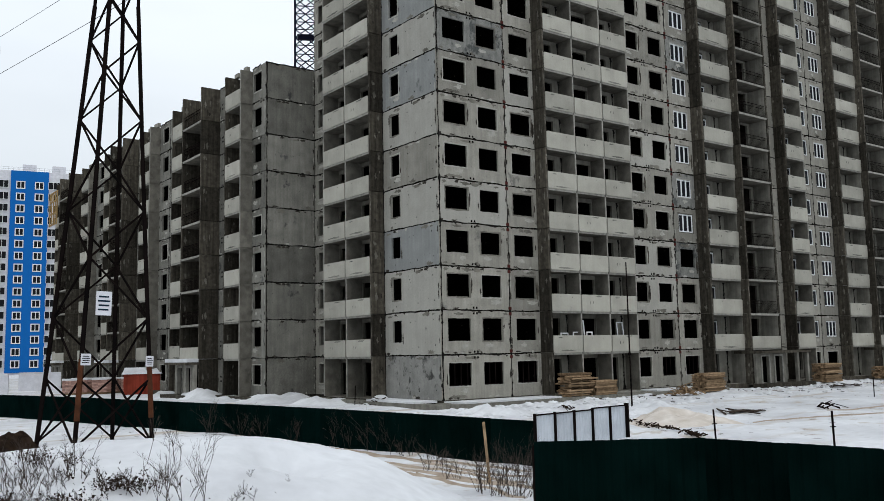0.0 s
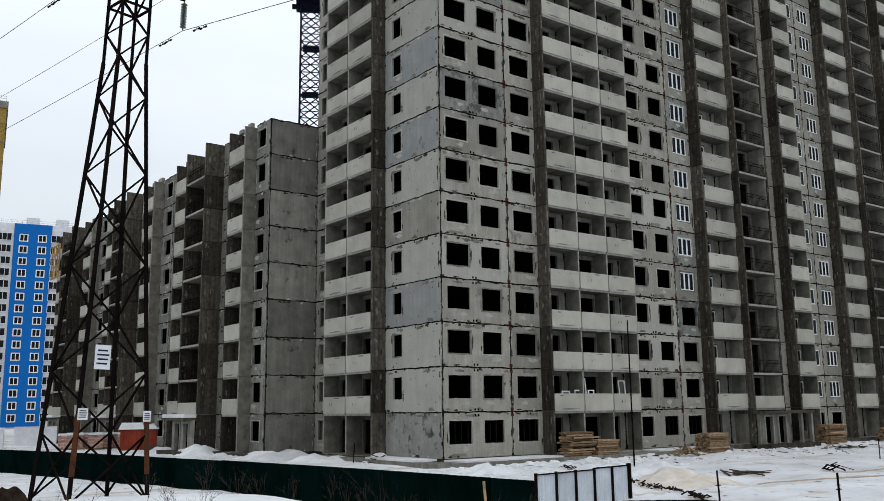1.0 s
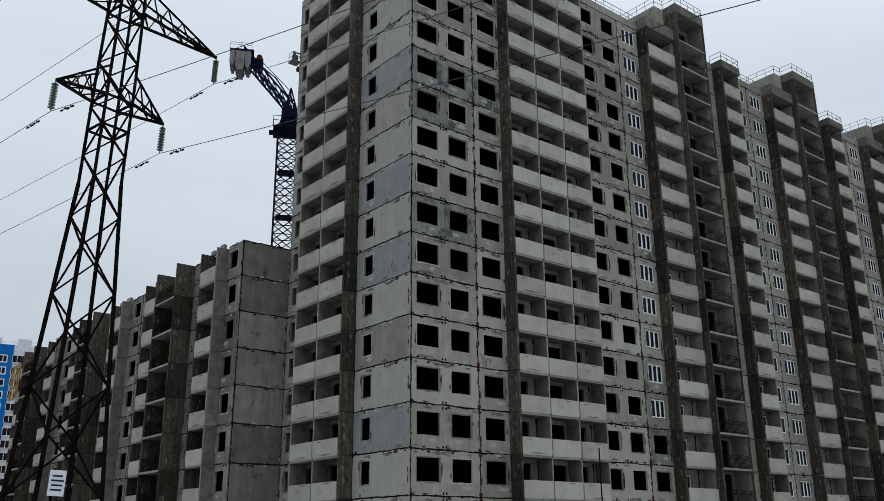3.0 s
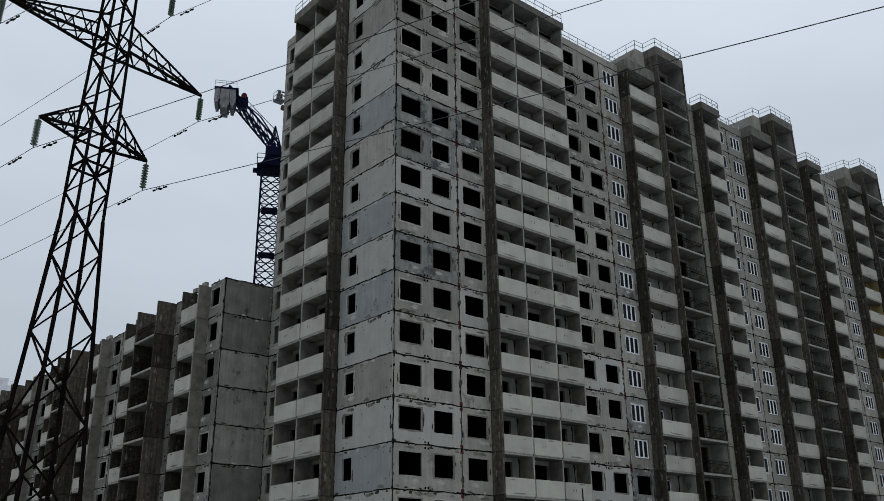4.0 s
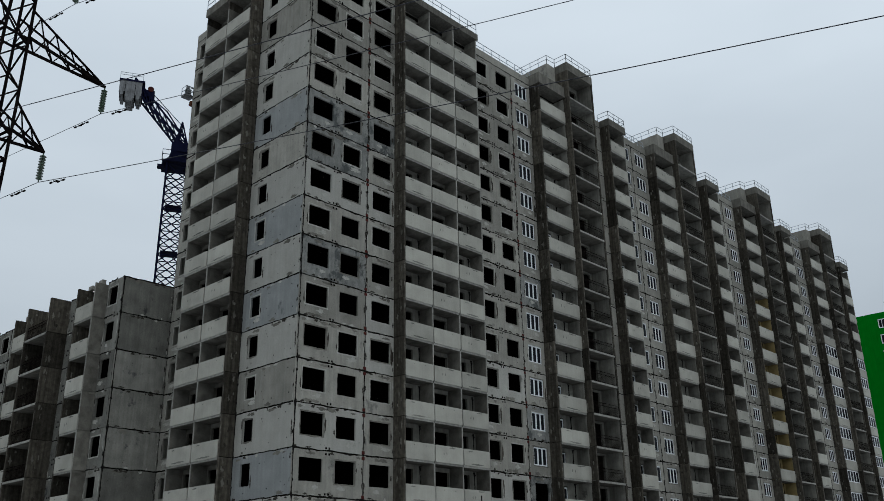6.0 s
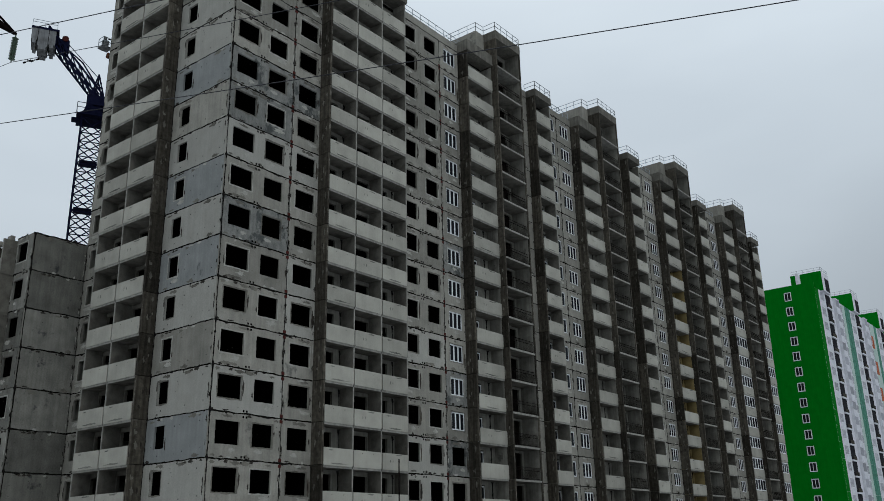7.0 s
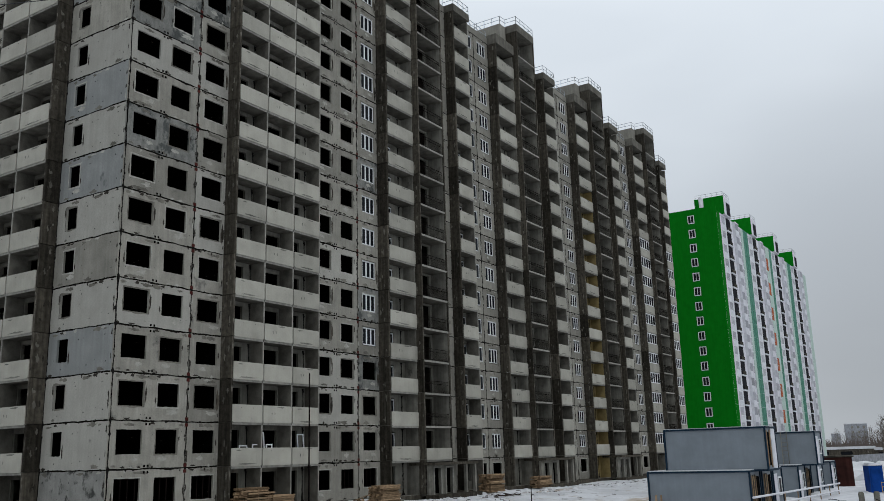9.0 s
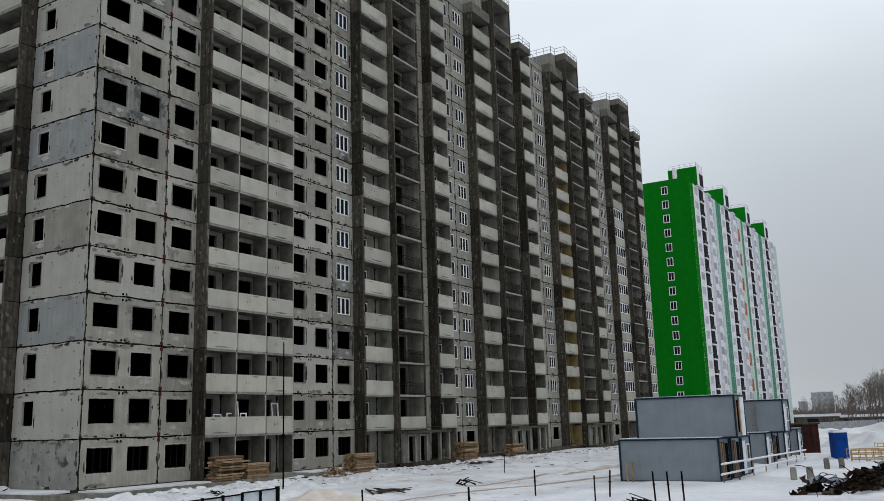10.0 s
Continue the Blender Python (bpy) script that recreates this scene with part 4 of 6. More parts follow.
# ---- finished block behind: green end, white front ----
def far_block(name, m, length, depth, storeys, end_mat, label, units):
    root = thing(name, m, label, BLOCK)
    hs = H * storeys
    part("wall", lambda bm: box(bm, 0.0, length, 0.0, depth, -1.0, hs), LIME, root, label="white panel front")
    part("wall", lambda bm: box(bm, -0.25, -0.004, -0.07, depth, -1.0, hs + 0.8), end_mat, root, label="bright green end wall")
    pane = mesh_of(lambda bm: box(bm, 0, 2.1, -0.04, 0.05, 0, 1.5), FAR_GLASS)
    wide = mesh_of(lambda bm: holed(bm, -0.1, 2.2, -0.07, 0.0, -0.1, 1.6, [(0, 0.65, 0, 1.5), (0.73, 1.37, 0, 1.5), (1.45, 2.1, 0, 1.5)]), WHITE)
    epane = mesh_of(lambda bm: box(bm, -0.27, -0.2, 0, 1.0, 0, 1.35), GLASS)
    eframe = mesh_of(lambda bm: [box(bm, -0.33, -0.2, a, b, c, d) for a, b, c, d in ((-0.13, 0, -0.13, 1.48), (1.0, 1.13, -0.13, 1.48), (0, 1.0, -0.13, 0), (0, 1.0, 1.35, 1.48), (0.46, 0.54, 0, 1.35))], WHITE)
    mats = {"pale": PALE, "teal": TEAL, "orange": ORANGE, "white": LIME, "green": GREEN}
    cells = {n: mesh_of(lambda bm: box(bm, 0, 1.9, -0.06, 0.0, 0.02, H - 0.02), m2) for n, m2 in mats.items()}
    # Flat dark box paints the shade inside a balcony recess.
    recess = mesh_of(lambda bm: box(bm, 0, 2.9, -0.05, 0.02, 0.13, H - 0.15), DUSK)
    pod = mesh_of(lambda bm: (box(bm, 0, 2.6, -0.55, 0.0, 0.0, 1.1), box(bm, 0, 2.6, -0.55, 0.0, H - 0.2, H - 0.02), box(bm, 0, 0.12, -0.5, 0.0, 1.1, H - 0.2), box(bm, 2.48, 2.6, -0.5, 0.0, 1.1, H - 0.2)), LIME)
    pod_glass = mesh_of(lambda bm: (box(bm, 0.12, 2.48, -0.48, -0.4, 1.1, H - 0.2), box(bm, 0.02, 0.1, -0.46, -0.05, 1.1, H - 0.2)), FAR_GLASS)
    slab = mesh_of(lambda bm: (box(bm, -0.1, 3.0, -0.3, 0.0, -0.14, 0.12)), LIME)
    rail = mesh_of(lambda bm: box(bm, 0.3, 2.6, -0.28, -0.24, 0.15, 0.8), RAW)
    for k in range(storeys):
        w = put("window", eframe, root, (0, 4.3, H * k + 0.9), "white window")
        put("pane", epane, w)
    for i in range(units):
        o = i * length / units
        for k in range(storeys):
            z = H * k
            for u in (3.2, 15.2):
                w = put("window", wide, root, (o + u, 0, z + 0.9))
                put("pane", pane, w)
            bay = put("glazed_balcony", pod, root, (o + 11.4, 0, z), "white balcony with pale glazing")
            put("pane", pod_glass, bay)
            bal = put("balcony", slab, root, (o + 6.6, 0, z))
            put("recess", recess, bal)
            put("railing_sheet", rail, bal)
            put("facade_panel", cells["green" if i == 0 else "teal"], root, (o + 0.3, 0, z))
            put("facade_panel", cells[("orange" if k % 2 else "pale") if i == 1 else "pale"], root, (o + 17.2, 0, z))
            put("facade_panel", cells["pale" if i % 2 else "teal"], root, (o + 18.9, 0, z))
        part("stair_head", lambda bm: box(bm, o + 4.0, o + 8.5, -0.6, 5.0, hs, hs + 3.6), LIME, root)
        # Flat dark sheet painted as the shaded opening in the stair head.
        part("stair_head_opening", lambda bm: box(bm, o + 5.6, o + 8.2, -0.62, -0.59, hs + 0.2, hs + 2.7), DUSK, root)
        part("stair_head_side", lambda bm: box(bm, o + 3.8, o + 3.99, -0.6, 5.0, hs, hs + 3.7), end_mat, root)
        for j in range(2 if i == 0 else 0):
            part("vent_pipe", lambda bm: rod(bm, (o + 1.6 + 0.9 * j, 3.2, hs), (o + 1.6 + 0.9 * j, 3.2, hs + 3.4), 0.3, sides=10), LIME, root, label="white roof vent pipe")
        railing("railing", root, [(o + 4.0, 4.8, hs + 3.6), (o + 4.0, -0.5, hs + 3.6), (o + 8.4, -0.5, hs + 3.6)])
    return root


green = far_block("apartment_block", pose(131.6, -1.0, -0.4), 82.8, 15.0, 17, GREEN, "finished high-rise with bright green end wall and white front", 4)


# blue and white high-rise in the distance
def blue_block():
    c = EYE + 228 * Vector((math.sin(radians(12.8)), math.cos(radians(12.8)), 0))
    root = thing("apartment_block", pose(c.x, c.y, 0, 0, 0, -12.2), "distant blue and white finished high-rise with small windows", BLOCK)
    top = 47.4
    part("wall", lambda bm: box(bm, -40, 5.5, 0, 14, -1, top), LIME, root)
    part("blue_stripe", lambda bm: box(bm, -8.4, -0.2, -0.3, 0, 0, top), BLUE, root, label="blue rendered stripe")
    part("blue_stripe", lambda bm: box(bm, -22, -14, -0.3, 0, 0, top), BLUE, root, label="blue rendered stripe")
    pane = mesh_of(lambda bm: box(bm, 0, 1.5, -0.36, 0, 0, 1.4), GLASS)
    edge = mesh_of(lambda bm: holed(bm, -0.22, 1.72, -0.42, -0.3, -0.22, 1.62, [(0, 0.67, 0, 1.4), (0.83, 1.5, 0, 1.4)]), WHITE)
    strip = mesh_of(lambda bm: holed(bm, -0.1, 3.0, -0.42, -0.3, -0.1, 1.7, [(0, 0.9, 0, 1.6), (1.0, 1.9, 0, 1.6), (2.0, 2.9, 0, 1.6)]), WHITE)
    span = mesh_of(lambda bm: box(bm, 0, 2.9, -0.36, 0, 0, 1.6), GLASS)
    for k in range(16):
        z = 0.9 + H * k + 0.4
        for u in (-7.0, -3.0, -20.5, -17):
            w = put("window", edge, root, (u, 0, z), "white window")
            put("pane", pane, w)
        for u in (0.4, 3.5, -11.2):
            w = put("window", strip, root, (u - 0.6, 0.0, z))
            put("pane", span, w)
    for u in (-30, -18, -6, 0.5):
        part("roof_hut", lambda bm: box(bm, u, u + 3, 2, 6, top, top + 2), LIME, root)
    railing("railing", root, [(-39, 0.2, top), (5.4, 0.2, top)])


blue_block()


# ---- power pylon ----
def pylon():
    az = radians(15.65)
    depth = Vector((math.sin(az), math.cos(az), 0))
    base = Vector((EYE.x, EYE.y, 0)) + 35.0 * depth
    lean = Matrix.Rotation(radians(1.46), 4, depth)
    root = thing("power_pylon", Matrix.Translation(base) @ lean @ pose(0, 0, 0, 0, 0, 11.4), "dark rusty steel lattice power pylon with six cross arms", "pylon")

    def half(z):
        return float(np.interp(z, (-2.0, 0.0, 8.0, 16.5, 21.0, 31.3), (3.1, 2.9, 2.03, 1.16, 1.13, 0.8))) / 2

    corners = ((-1, -1), (1, -1), (1, 1), (-1, 1))
    tops = [-1.2, 0.0, 8.0, 16.5, 21.0, 33.0]
    for sx, sy in corners:
        def leg(bm, sx=sx, sy=sy):
            for a, b in zip(tops[:-1], tops[1:]):
                ha, hb = half(a), half(b)
                bar(bm, (sx * ha, sy * ha, a), (sx * hb, sy * hb, b), 0.125 if b < 20 else 0.10)
        part("leg", leg, STEEL, root)
        if sy < 0:
            part("painted_foot", lambda bm, sx=sx, sy=sy: bar(bm, (sx * half(0.9), sy * half(0.9), 0.9), (sx * half(3.0), sy * half(3.0), 3.0), 0.148), RUST, root, label="orange rust primer on the leg")
    levels = [0.0, 2.3, 4.5, 6.6, 8.5, 10.3, 12.0, 13.6, 15.1, 16.5, 17.7, 18.8] + [18.8 + 1.04 * i for i in range(1, 13)]
    for f in range(4):
        (ax, ay), (bx, by) = corners[f], corners[(f + 1) % 4]

        for i, (za, zb) in enumerate(zip(levels[:-1], levels[1:])):
            ha, hb = half(za), half(zb)
            a0, a1 = (ax * ha, ay * ha, za), (ax * hb, ay * hb, zb)
            b0, b1 = (bx * ha, by * ha, za), (bx * hb, by * hb, zb)
            if (i + f) % 2 or i == 0:
                part("brace", lambda bm: bar(bm, a0, b1, 0.06), STEEL, root)
            if not (i + f) % 2 or i == 0:
                part("brace", lambda bm: bar(bm, b0, a1, 0.06), STEEL, root)
        for z in (18.8, 20.1, 24.3, 28.5):
            h = half(z)
            part("brace", lambda bm: bar(bm, (ax * h, ay * h, z), (bx * h, by * h, z), 0.08), STEEL, root)
    for z, reach in ((20.1, 2.4), (24.4, 4.65), (28.9, 2.5)):
        for s in (-1, 1):
            h, up = half(z), half(z + 1.3)
            end = Vector((s * reach, 0, z))
            low = [Vector((s * h, e * h, z)) for e in (-1, 1)]
            high = [Vector((s * up, e * up, z + 1.3)) for e in (-1, 1)]
            n = 3 if reach < 3 else 5
            struts = []
            for a, b in zip(low, high):
                struts += [(a, end, 0.1), (b, end, 0.07)]
                for i in range(n):
                    q = b.lerp(end, (i + 0.5) / n)
                    struts += [(a.lerp(end, i / n), q, 0.045), (q, a.lerp(end, (i + 1) / n), 0.045)]
            struts += [(low[0].lerp(end, i / n), low[1].lerp(end, (i + 1) / n), 0.045) for i in range(n)]
            for a, b, t in struts:
                part("arm_strut", lambda bm: bar(bm, a, b, t), STEEL, root)
    for name, u, v, z, w, h in (("warning_sign", -0.62, -1, 4.55, 0.58, 0.85), ("number_plate", -1.22, -1, 2.8, 0.36, 0.4), ("number_plate", 1.2, -1, 2.75, 0.3, 0.38)):
        hz = half(z)
        plate = part(name, lambda bm: box(bm, u - w / 2, u + w / 2, -hz - 0.18, -hz - 0.16, z, z + h), LIME, root, label="white enamel sign with faded marks")
        for r in range(4):
            part("mark", lambda bm: box(bm, u - w * (0.38 - 0.04 * (r % 2)), u + w * (0.3 + 0.05 * (r % 3)), -hz - 0.186, -hz - 0.181, z + h * (0.2 + 0.18 * r), z + h * (0.27 + 0.18 * r)), TRIM if name == "warning_sign" else STEEL, plate)
    return root


PYLON = pylon()


def insulator(bm):
    rod(bm, (0, 0, 0), (0, 0, -1.35), 0.03)
    for i in range(9):
        z = -0.15 - 0.125 * i
        rod(bm, (0, 0, z), (0, 0, z - 0.07), 0.05, 0.14, 10)


INSULATOR = mesh_of(insulator, PORCELAIN)
ARMS = [(s * r, z) for z, r in ((20.1, 2.4), (24.4, 4.65), (28.9, 2.5)) for s in (-1, 1)]
for u, z in ARMS:
    ins = put("insulator_string", INSULATOR)
    ins.matrix_world = PYLON.matrix_world @ pose(u, 0, z)
    tagged(ins, "string of greenish glass insulator discs under a pylon arm", "insulator", "pylon insulators")


def wire(p, turn, slope, sag, length, r=0.016):
    """One continuous sagging conductor from p."""
    def build(bm):
        prev = None
        for i in range(41):
            t = length * i / 40
            c = p + Vector((math.cos(turn) * t, math.sin(turn) * t, slope * t + sag * t * t))
            side = Vector((-math.sin(turn), math.cos(turn), 0))
            ring = [bm.verts.new(c + side * dx * r + Vector((0, 0, dz * r))) for dx, dz in ((-1, 0), (0, -1), (1, 0), (0, 1))]
            if prev:
                for j in range(4):
                    bm.faces.new((prev[j], prev[(j + 1) % 4], ring[(j + 1) % 4], ring[j]))
            prev = ring
        bmesh.ops.recalc_face_normals(bm, faces=bm.faces[:])
    return build


DAMPER = mesh_of(lambda bm: (rod(bm, (-0.22, 0, 0), (-0.1, 0, 0), 0.04), rod(bm, (0.1, 0, 0), (0.22, 0, 0), 0.04), bar(bm, (-0.1, 0, 0), (0.1, 0, 0), 0.02), bar(bm, (0, 0, 0), (0, 0, 0.1), 0.02)), STEEL)
RUNS = ((-76.36, -0.124, 0.00035, 130), (103.45, -0.060, 0.0005, 140))
for u, z in ARMS:
    p = PYLON.matrix_world @ Vector((u, 0, z - 1.38))
    for deg, slope, sag, length in RUNS:
        ob = part("power_line", wire(p, radians(deg), slope, sag, length), WIRE)
        tagged(ob, "thin sagging power line conductor", "wire", "power lines")
        for s in (1.0, 1.45):
            d = put("vibration_damper", DAMPER)
            d.matrix_world = Matrix.Translation(p + Vector((math.cos(radians(deg)) * s, math.sin(radians(deg)) * s, slope * s - 0.11))) @ pose(0, 0, 0, 0, 0, deg)
            tagged(d, "small dark dumbbell damper clamped under a power line", "damper", "line dampers")
tip = PYLON.matrix_world @ Vector((0, 0, 33.0))
for deg, slope, sag, length in RUNS:
    ob = part("power_line", wire(tip, radians(deg), slope, sag, length, 0.01), WIRE)
    tagged(ob, "thin earth wire from the pylon top", "wire", "power lines")


# ---- tower crane behind the wing ----
def crane():
    d = 84.0
    c = EYE + d * Vector((math.sin(radians(28.2)), math.cos(radians(28.2)), 0))
    root = thing("tower_crane", pose(c.x, c.y, -0.4, 0, 0, -28.2), "dark blue tower crane with raised jib and concrete counterweights", "crane")
    top = 43.5

    cs = ((-1, -1), (1, -1), (1, 1), (-1, 1))
    for x, y in cs:
        part("mast_leg", lambda bm: bar(bm, (x, y, -0.5), (x, y, top), 0.18), CRANE, root)

    def lacing(bm):
        for i in range(int(top / 1.6)):
            z0, z1 = i * 1.6, i * 1.6 + 1.6
            for f in range(4):
                (ax, ay), (bx, by) = cs[f], cs[(f + 1) % 4]
                bar(bm, (ax, ay, z0), (bx, by, z1), 0.09)
                bar(bm, (bx, by, z0), (ax, ay, z1), 0.09)
                bar(bm, (ax, ay, z1), (bx, by, z1), 0.08)
    tagged(part("mast_lacing", lacing, CRANE, root), kind="stuff")
    deck = mesh_of(lambda bm: box(bm, -0.8, 0.8, -0.8, 0.8, 0, 0.08), CRANE)
    for i in range(0, 27, 3):
        put("landing", deck, root, (0, 0, i * 1.6 + 0.4))
    part("slewing_ring", lambda bm: (rod(bm, (0, 0, top), (0, 0, top + 0.5), 1.25, sides=16), rod(bm, (0, 0, top + 0.5), (0, 0, top + 0.9), 0.95, sides=16)), CRANE, root)
    part("platform", lambda bm: (box(bm, -1.5, 1.5, -1.5, 1.5, top - 0.15, top - 0.05), box(bm, -1.9, -1.2, -0.4, 0.4, top - 0.35, top - 0.15)), CRANE, root)
    for a, b in (((-1.5, -1.5), (1.5, -1.5)), ((1.5, -1.5), (1.5, 1.5)), ((-1.5, -1.5), (-1.5, 1.5))):
        for z in (0.5, 1.0):
            part("platform_rail", lambda bm: bar(bm, (*a, top + z), (*b, top + z), 0.05), CRANE, root)
        part("platform_post", lambda bm: bar(bm, (*a, top - 0.1), (*a, top + 1.0), 0.05), CRANE, root)
    part("machine_house", lambda bm: (box(bm, -0.75, 0.8, -0.8, 0.8, top + 0.9, top + 2.3), box(bm, -0.2, 1.2, -0.95, 0.95, top + 1.2, top + 1.9)), CRANE, root)

    def gantry(bm):
        for y in (-0.75, 0.75):
            bar(bm, (1.2, y, top + 0.6), (0.1, y, top + 4.6), 0.14)
            bar(bm, (-0.8, y, top + 0.6), (0.1, y, top + 4.6), 0.14)
            for i in range(5):
                f, g = i / 5, (i + 1) / 5
                bar(bm, (1.2 - 1.1 * f, y, top + 0.6 + 4 * f), (-0.8 + 0.9 * g, y, top + 0.6 + 4 * g), 0.07)
        bar(bm, (0.1, -0.75, top + 4.6), (0.1, 0.75, top + 4.6), 0.14)
    part("gantry", gantry, CRANE, root)
    part("operator_cab", lambda bm: (box(bm, 0.9, 2.1, -1.7, -0.5, top - 2.2, top - 0.4)), CRANE, root, label="dark operator's cab under the platform")

    def counter(bm):
        a, b = Vector((0.6, 0, top + 1.5)), Vector((-4.9, 0, top + 7.9))
        for y in (-0.7, 0.7):
            for dz in (0, 1.1):
                bar(bm, a + Vector((0, y, dz)), b + Vector((0, y, dz)), 0.16)
            for i in range(7):
                p, q = a.lerp(b, i / 7), a.lerp(b, (i + 1) / 7)
                bar(bm, p + Vector((0, y, 0)), q + Vector((0, y, 1.1)), 0.1)
                bar(bm, q + Vector((0, y, 0)), q + Vector((0, y, 1.1)), 0.1)
                bar(bm, p + Vector((0, -y, 0)), q + Vector((0, y, 0)), 0.1)
        bar(bm, (1.2, 0, top + 2), (-1.5, 0, top + 6), 0.12)
        bar(bm, (-1.5, 0, top + 6), (-4.0, 0, top + 8.0), 0.1)
        bar(bm, (0.1, 0, top + 4.6), (-3.4, 0, top + 8.2), 0.06)
    part("counter_jib", counter, CRANE, root)
    for x0, x1, lo in ((-6.3, -5.75, 6.7), (-5.7, -4.8, 6.1), (-4.75, -4.15, 6.4)):
        part("counterweight", lambda bm: (box(bm, x0, x1, -1.1, 1.1, top + lo + 0.35, top + 8.3), box(bm, x0 + 0.12, x1 - 0.12, -1.1, 1.1, top + lo, top + lo + 0.35)), BLOCKS, root, label="grey concrete counterweight block")
    part("weight_deck", lambda bm: box(bm, -6.35, -3.9, -1.15, 1.15, top + 8.3, top + 8.5), CRANE, root)
    part("cable_drum", lambda bm: rod(bm, (-3.3, -0.8, top + 7.9), (-3.3, 0.8, top + 7.9), 0.3, sides=12), RED, root, label="red winch drum")
    part("winch", lambda bm: (box(bm, -3.9, -2.9, -0.7, 0.7, top + 7.1, top + 7.8)), CRANE, root)
    railing("railing", root, [(-6.3, -1.15, top + 8.5), (-4.1, -1.15, top + 8.5)], 0.7)


crane()


# ---- fences ----
def sheet_fence(name, pts, top, bottom, mat, label, group=""):
    """Profiled sheet fence: separate sheets with trapezoid ribs, and posts behind."""
    root = thing(name, pose(*pts[0], 0), label, "fence", group)
    o = Vector((*pts[0], 0))
    for a, b in zip(pts[:-1], pts[1:]):
        a, b = Vector((*a, 0)) - o, Vector((*b, 0)) - o
        n = max(1, round((b - a).length / 2.3))
        d = (b - a).normalized()
        side = Vector((-d.y, d.x, 0))
        for i in range(n):
            p, q = a.lerp(b, i / n), a.lerp(b, (i + 1) / n)
            lift = 0.03 * math.sin(i * 12.9)

            def sheet(bm):
                w, prev, m = (q - p).length, None, 24
                for j in range(m + 1):
                    off = 0.02 if (j // 2) % 2 else -0.02
                    c = p + d * (w * j / m) + side * off
                    pair = [bm.verts.new((c.x, c.y, z)) for z in (bottom, top + lift)] + [bm.verts.new((c.x + side.x * 0.006, c.y + side.y * 0.006, z)) for z in (bottom, top + lift)]
                    if prev:
                        bm.faces.new((prev[0], pair[0], pair[1], prev[1]))
                        bm.faces.new((prev[2], prev[3], pair[3], pair[2]))
                        bm.faces.new((prev[1], pair[1], pair[3], prev[3]))
                    prev = pair
            part("sheet", sheet, mat, root)
            part("post", lambda bm: bar(bm, p + side * 0.06 + Vector((0, 0, bottom)), p + side * 0.06 + Vector((0, 0, top - 0.1)), 0.06), STEEL, root)
    return root


def spot(az, d):
    return (EYE.x + d * math.sin(radians(az)), EYE.y + d * math.cos(radians(az)))


sheet_fence("fence", [spot(6.0, 95), spot(10.5, 78.0), spot(23.2, 52.0), spot(42.7, 34.0)], 0.36, -1.6, FENCE, "dark green profiled sheet fence round the site", "site fences")
sheet_fence("fence", [spot(42.6, 20.0), spot(53.07, 20.7), spot(62.9, 19.1), spot(80, 17.5), spot(100, 18)], 1.02, -1.8, FENCE, "dark green profiled sheet fence round the site", "site fences")
GATE_SHEET = material("pale_galvanised_sheet", (0.50, 0.53, 0.57), dark=(0.42, 0.45, 0.49), rough=0.5, bump=0.05, piece=0.15)


def gate(a, b, leaves, top):
    """Sheet gate leaves in dark frames."""
    a, b = Vector((*a, 0)), Vector((*b, 0))
    d = (b - a).normalized()
    root = thing("gate", pose(a.x, a.y, 0, 0, 0, math.degrees(math.atan2(d.y, d.x))), "pale grey profiled sheet site gate in dark frames", "gate")
    w = (b - a).length / leaves

    def sheet(bm):
        prev = None
        for j in range(25):
            c, y = 0.05 + (w - 0.1) * j / 24, 0.015 if (j // 2) % 2 else -0.015
            ring = [bm.verts.new((c, y + e, z)) for e, z in ((0, -1.6), (0, top), (0.006, top), (0.006, -1.6))]
            if prev:
                for k in range(4):
                    bm.faces.new((prev[k], prev[(k + 1) % 4], ring[(k + 1) % 4], ring[k]))
            prev = ring
        bmesh.ops.recalc_face_normals(bm, faces=bm.faces[:])
    me = mesh_of(sheet, GATE_SHEET)
    for i in range(leaves):
        put("sheet", me, root, (i * w, 0, 0.05 * (i // 3)))
        part("frame_post", lambda bm: bar(bm, (i * w, -0.04, -1.6), (i * w, -0.04, top + 0.08), 0.09), STEEL, root)
        part("frame_rail", lambda bm: bar(bm, (i * w, -0.03, top + 0.02 + 0.05 * (i // 3)), (i * w + w, -0.03, top + 0.02 + 0.05 * (i // 3)), 0.05), STEEL, root)
    part("frame_post", lambda bm: bar(bm, (leaves * w, -0.04, -1.6), (leaves * w, -0.04, top + 0.15), 0.14), STEEL, root)


gate(spot(42.65, 33.6), spot(48.4, 38.3), 5, 0.58)


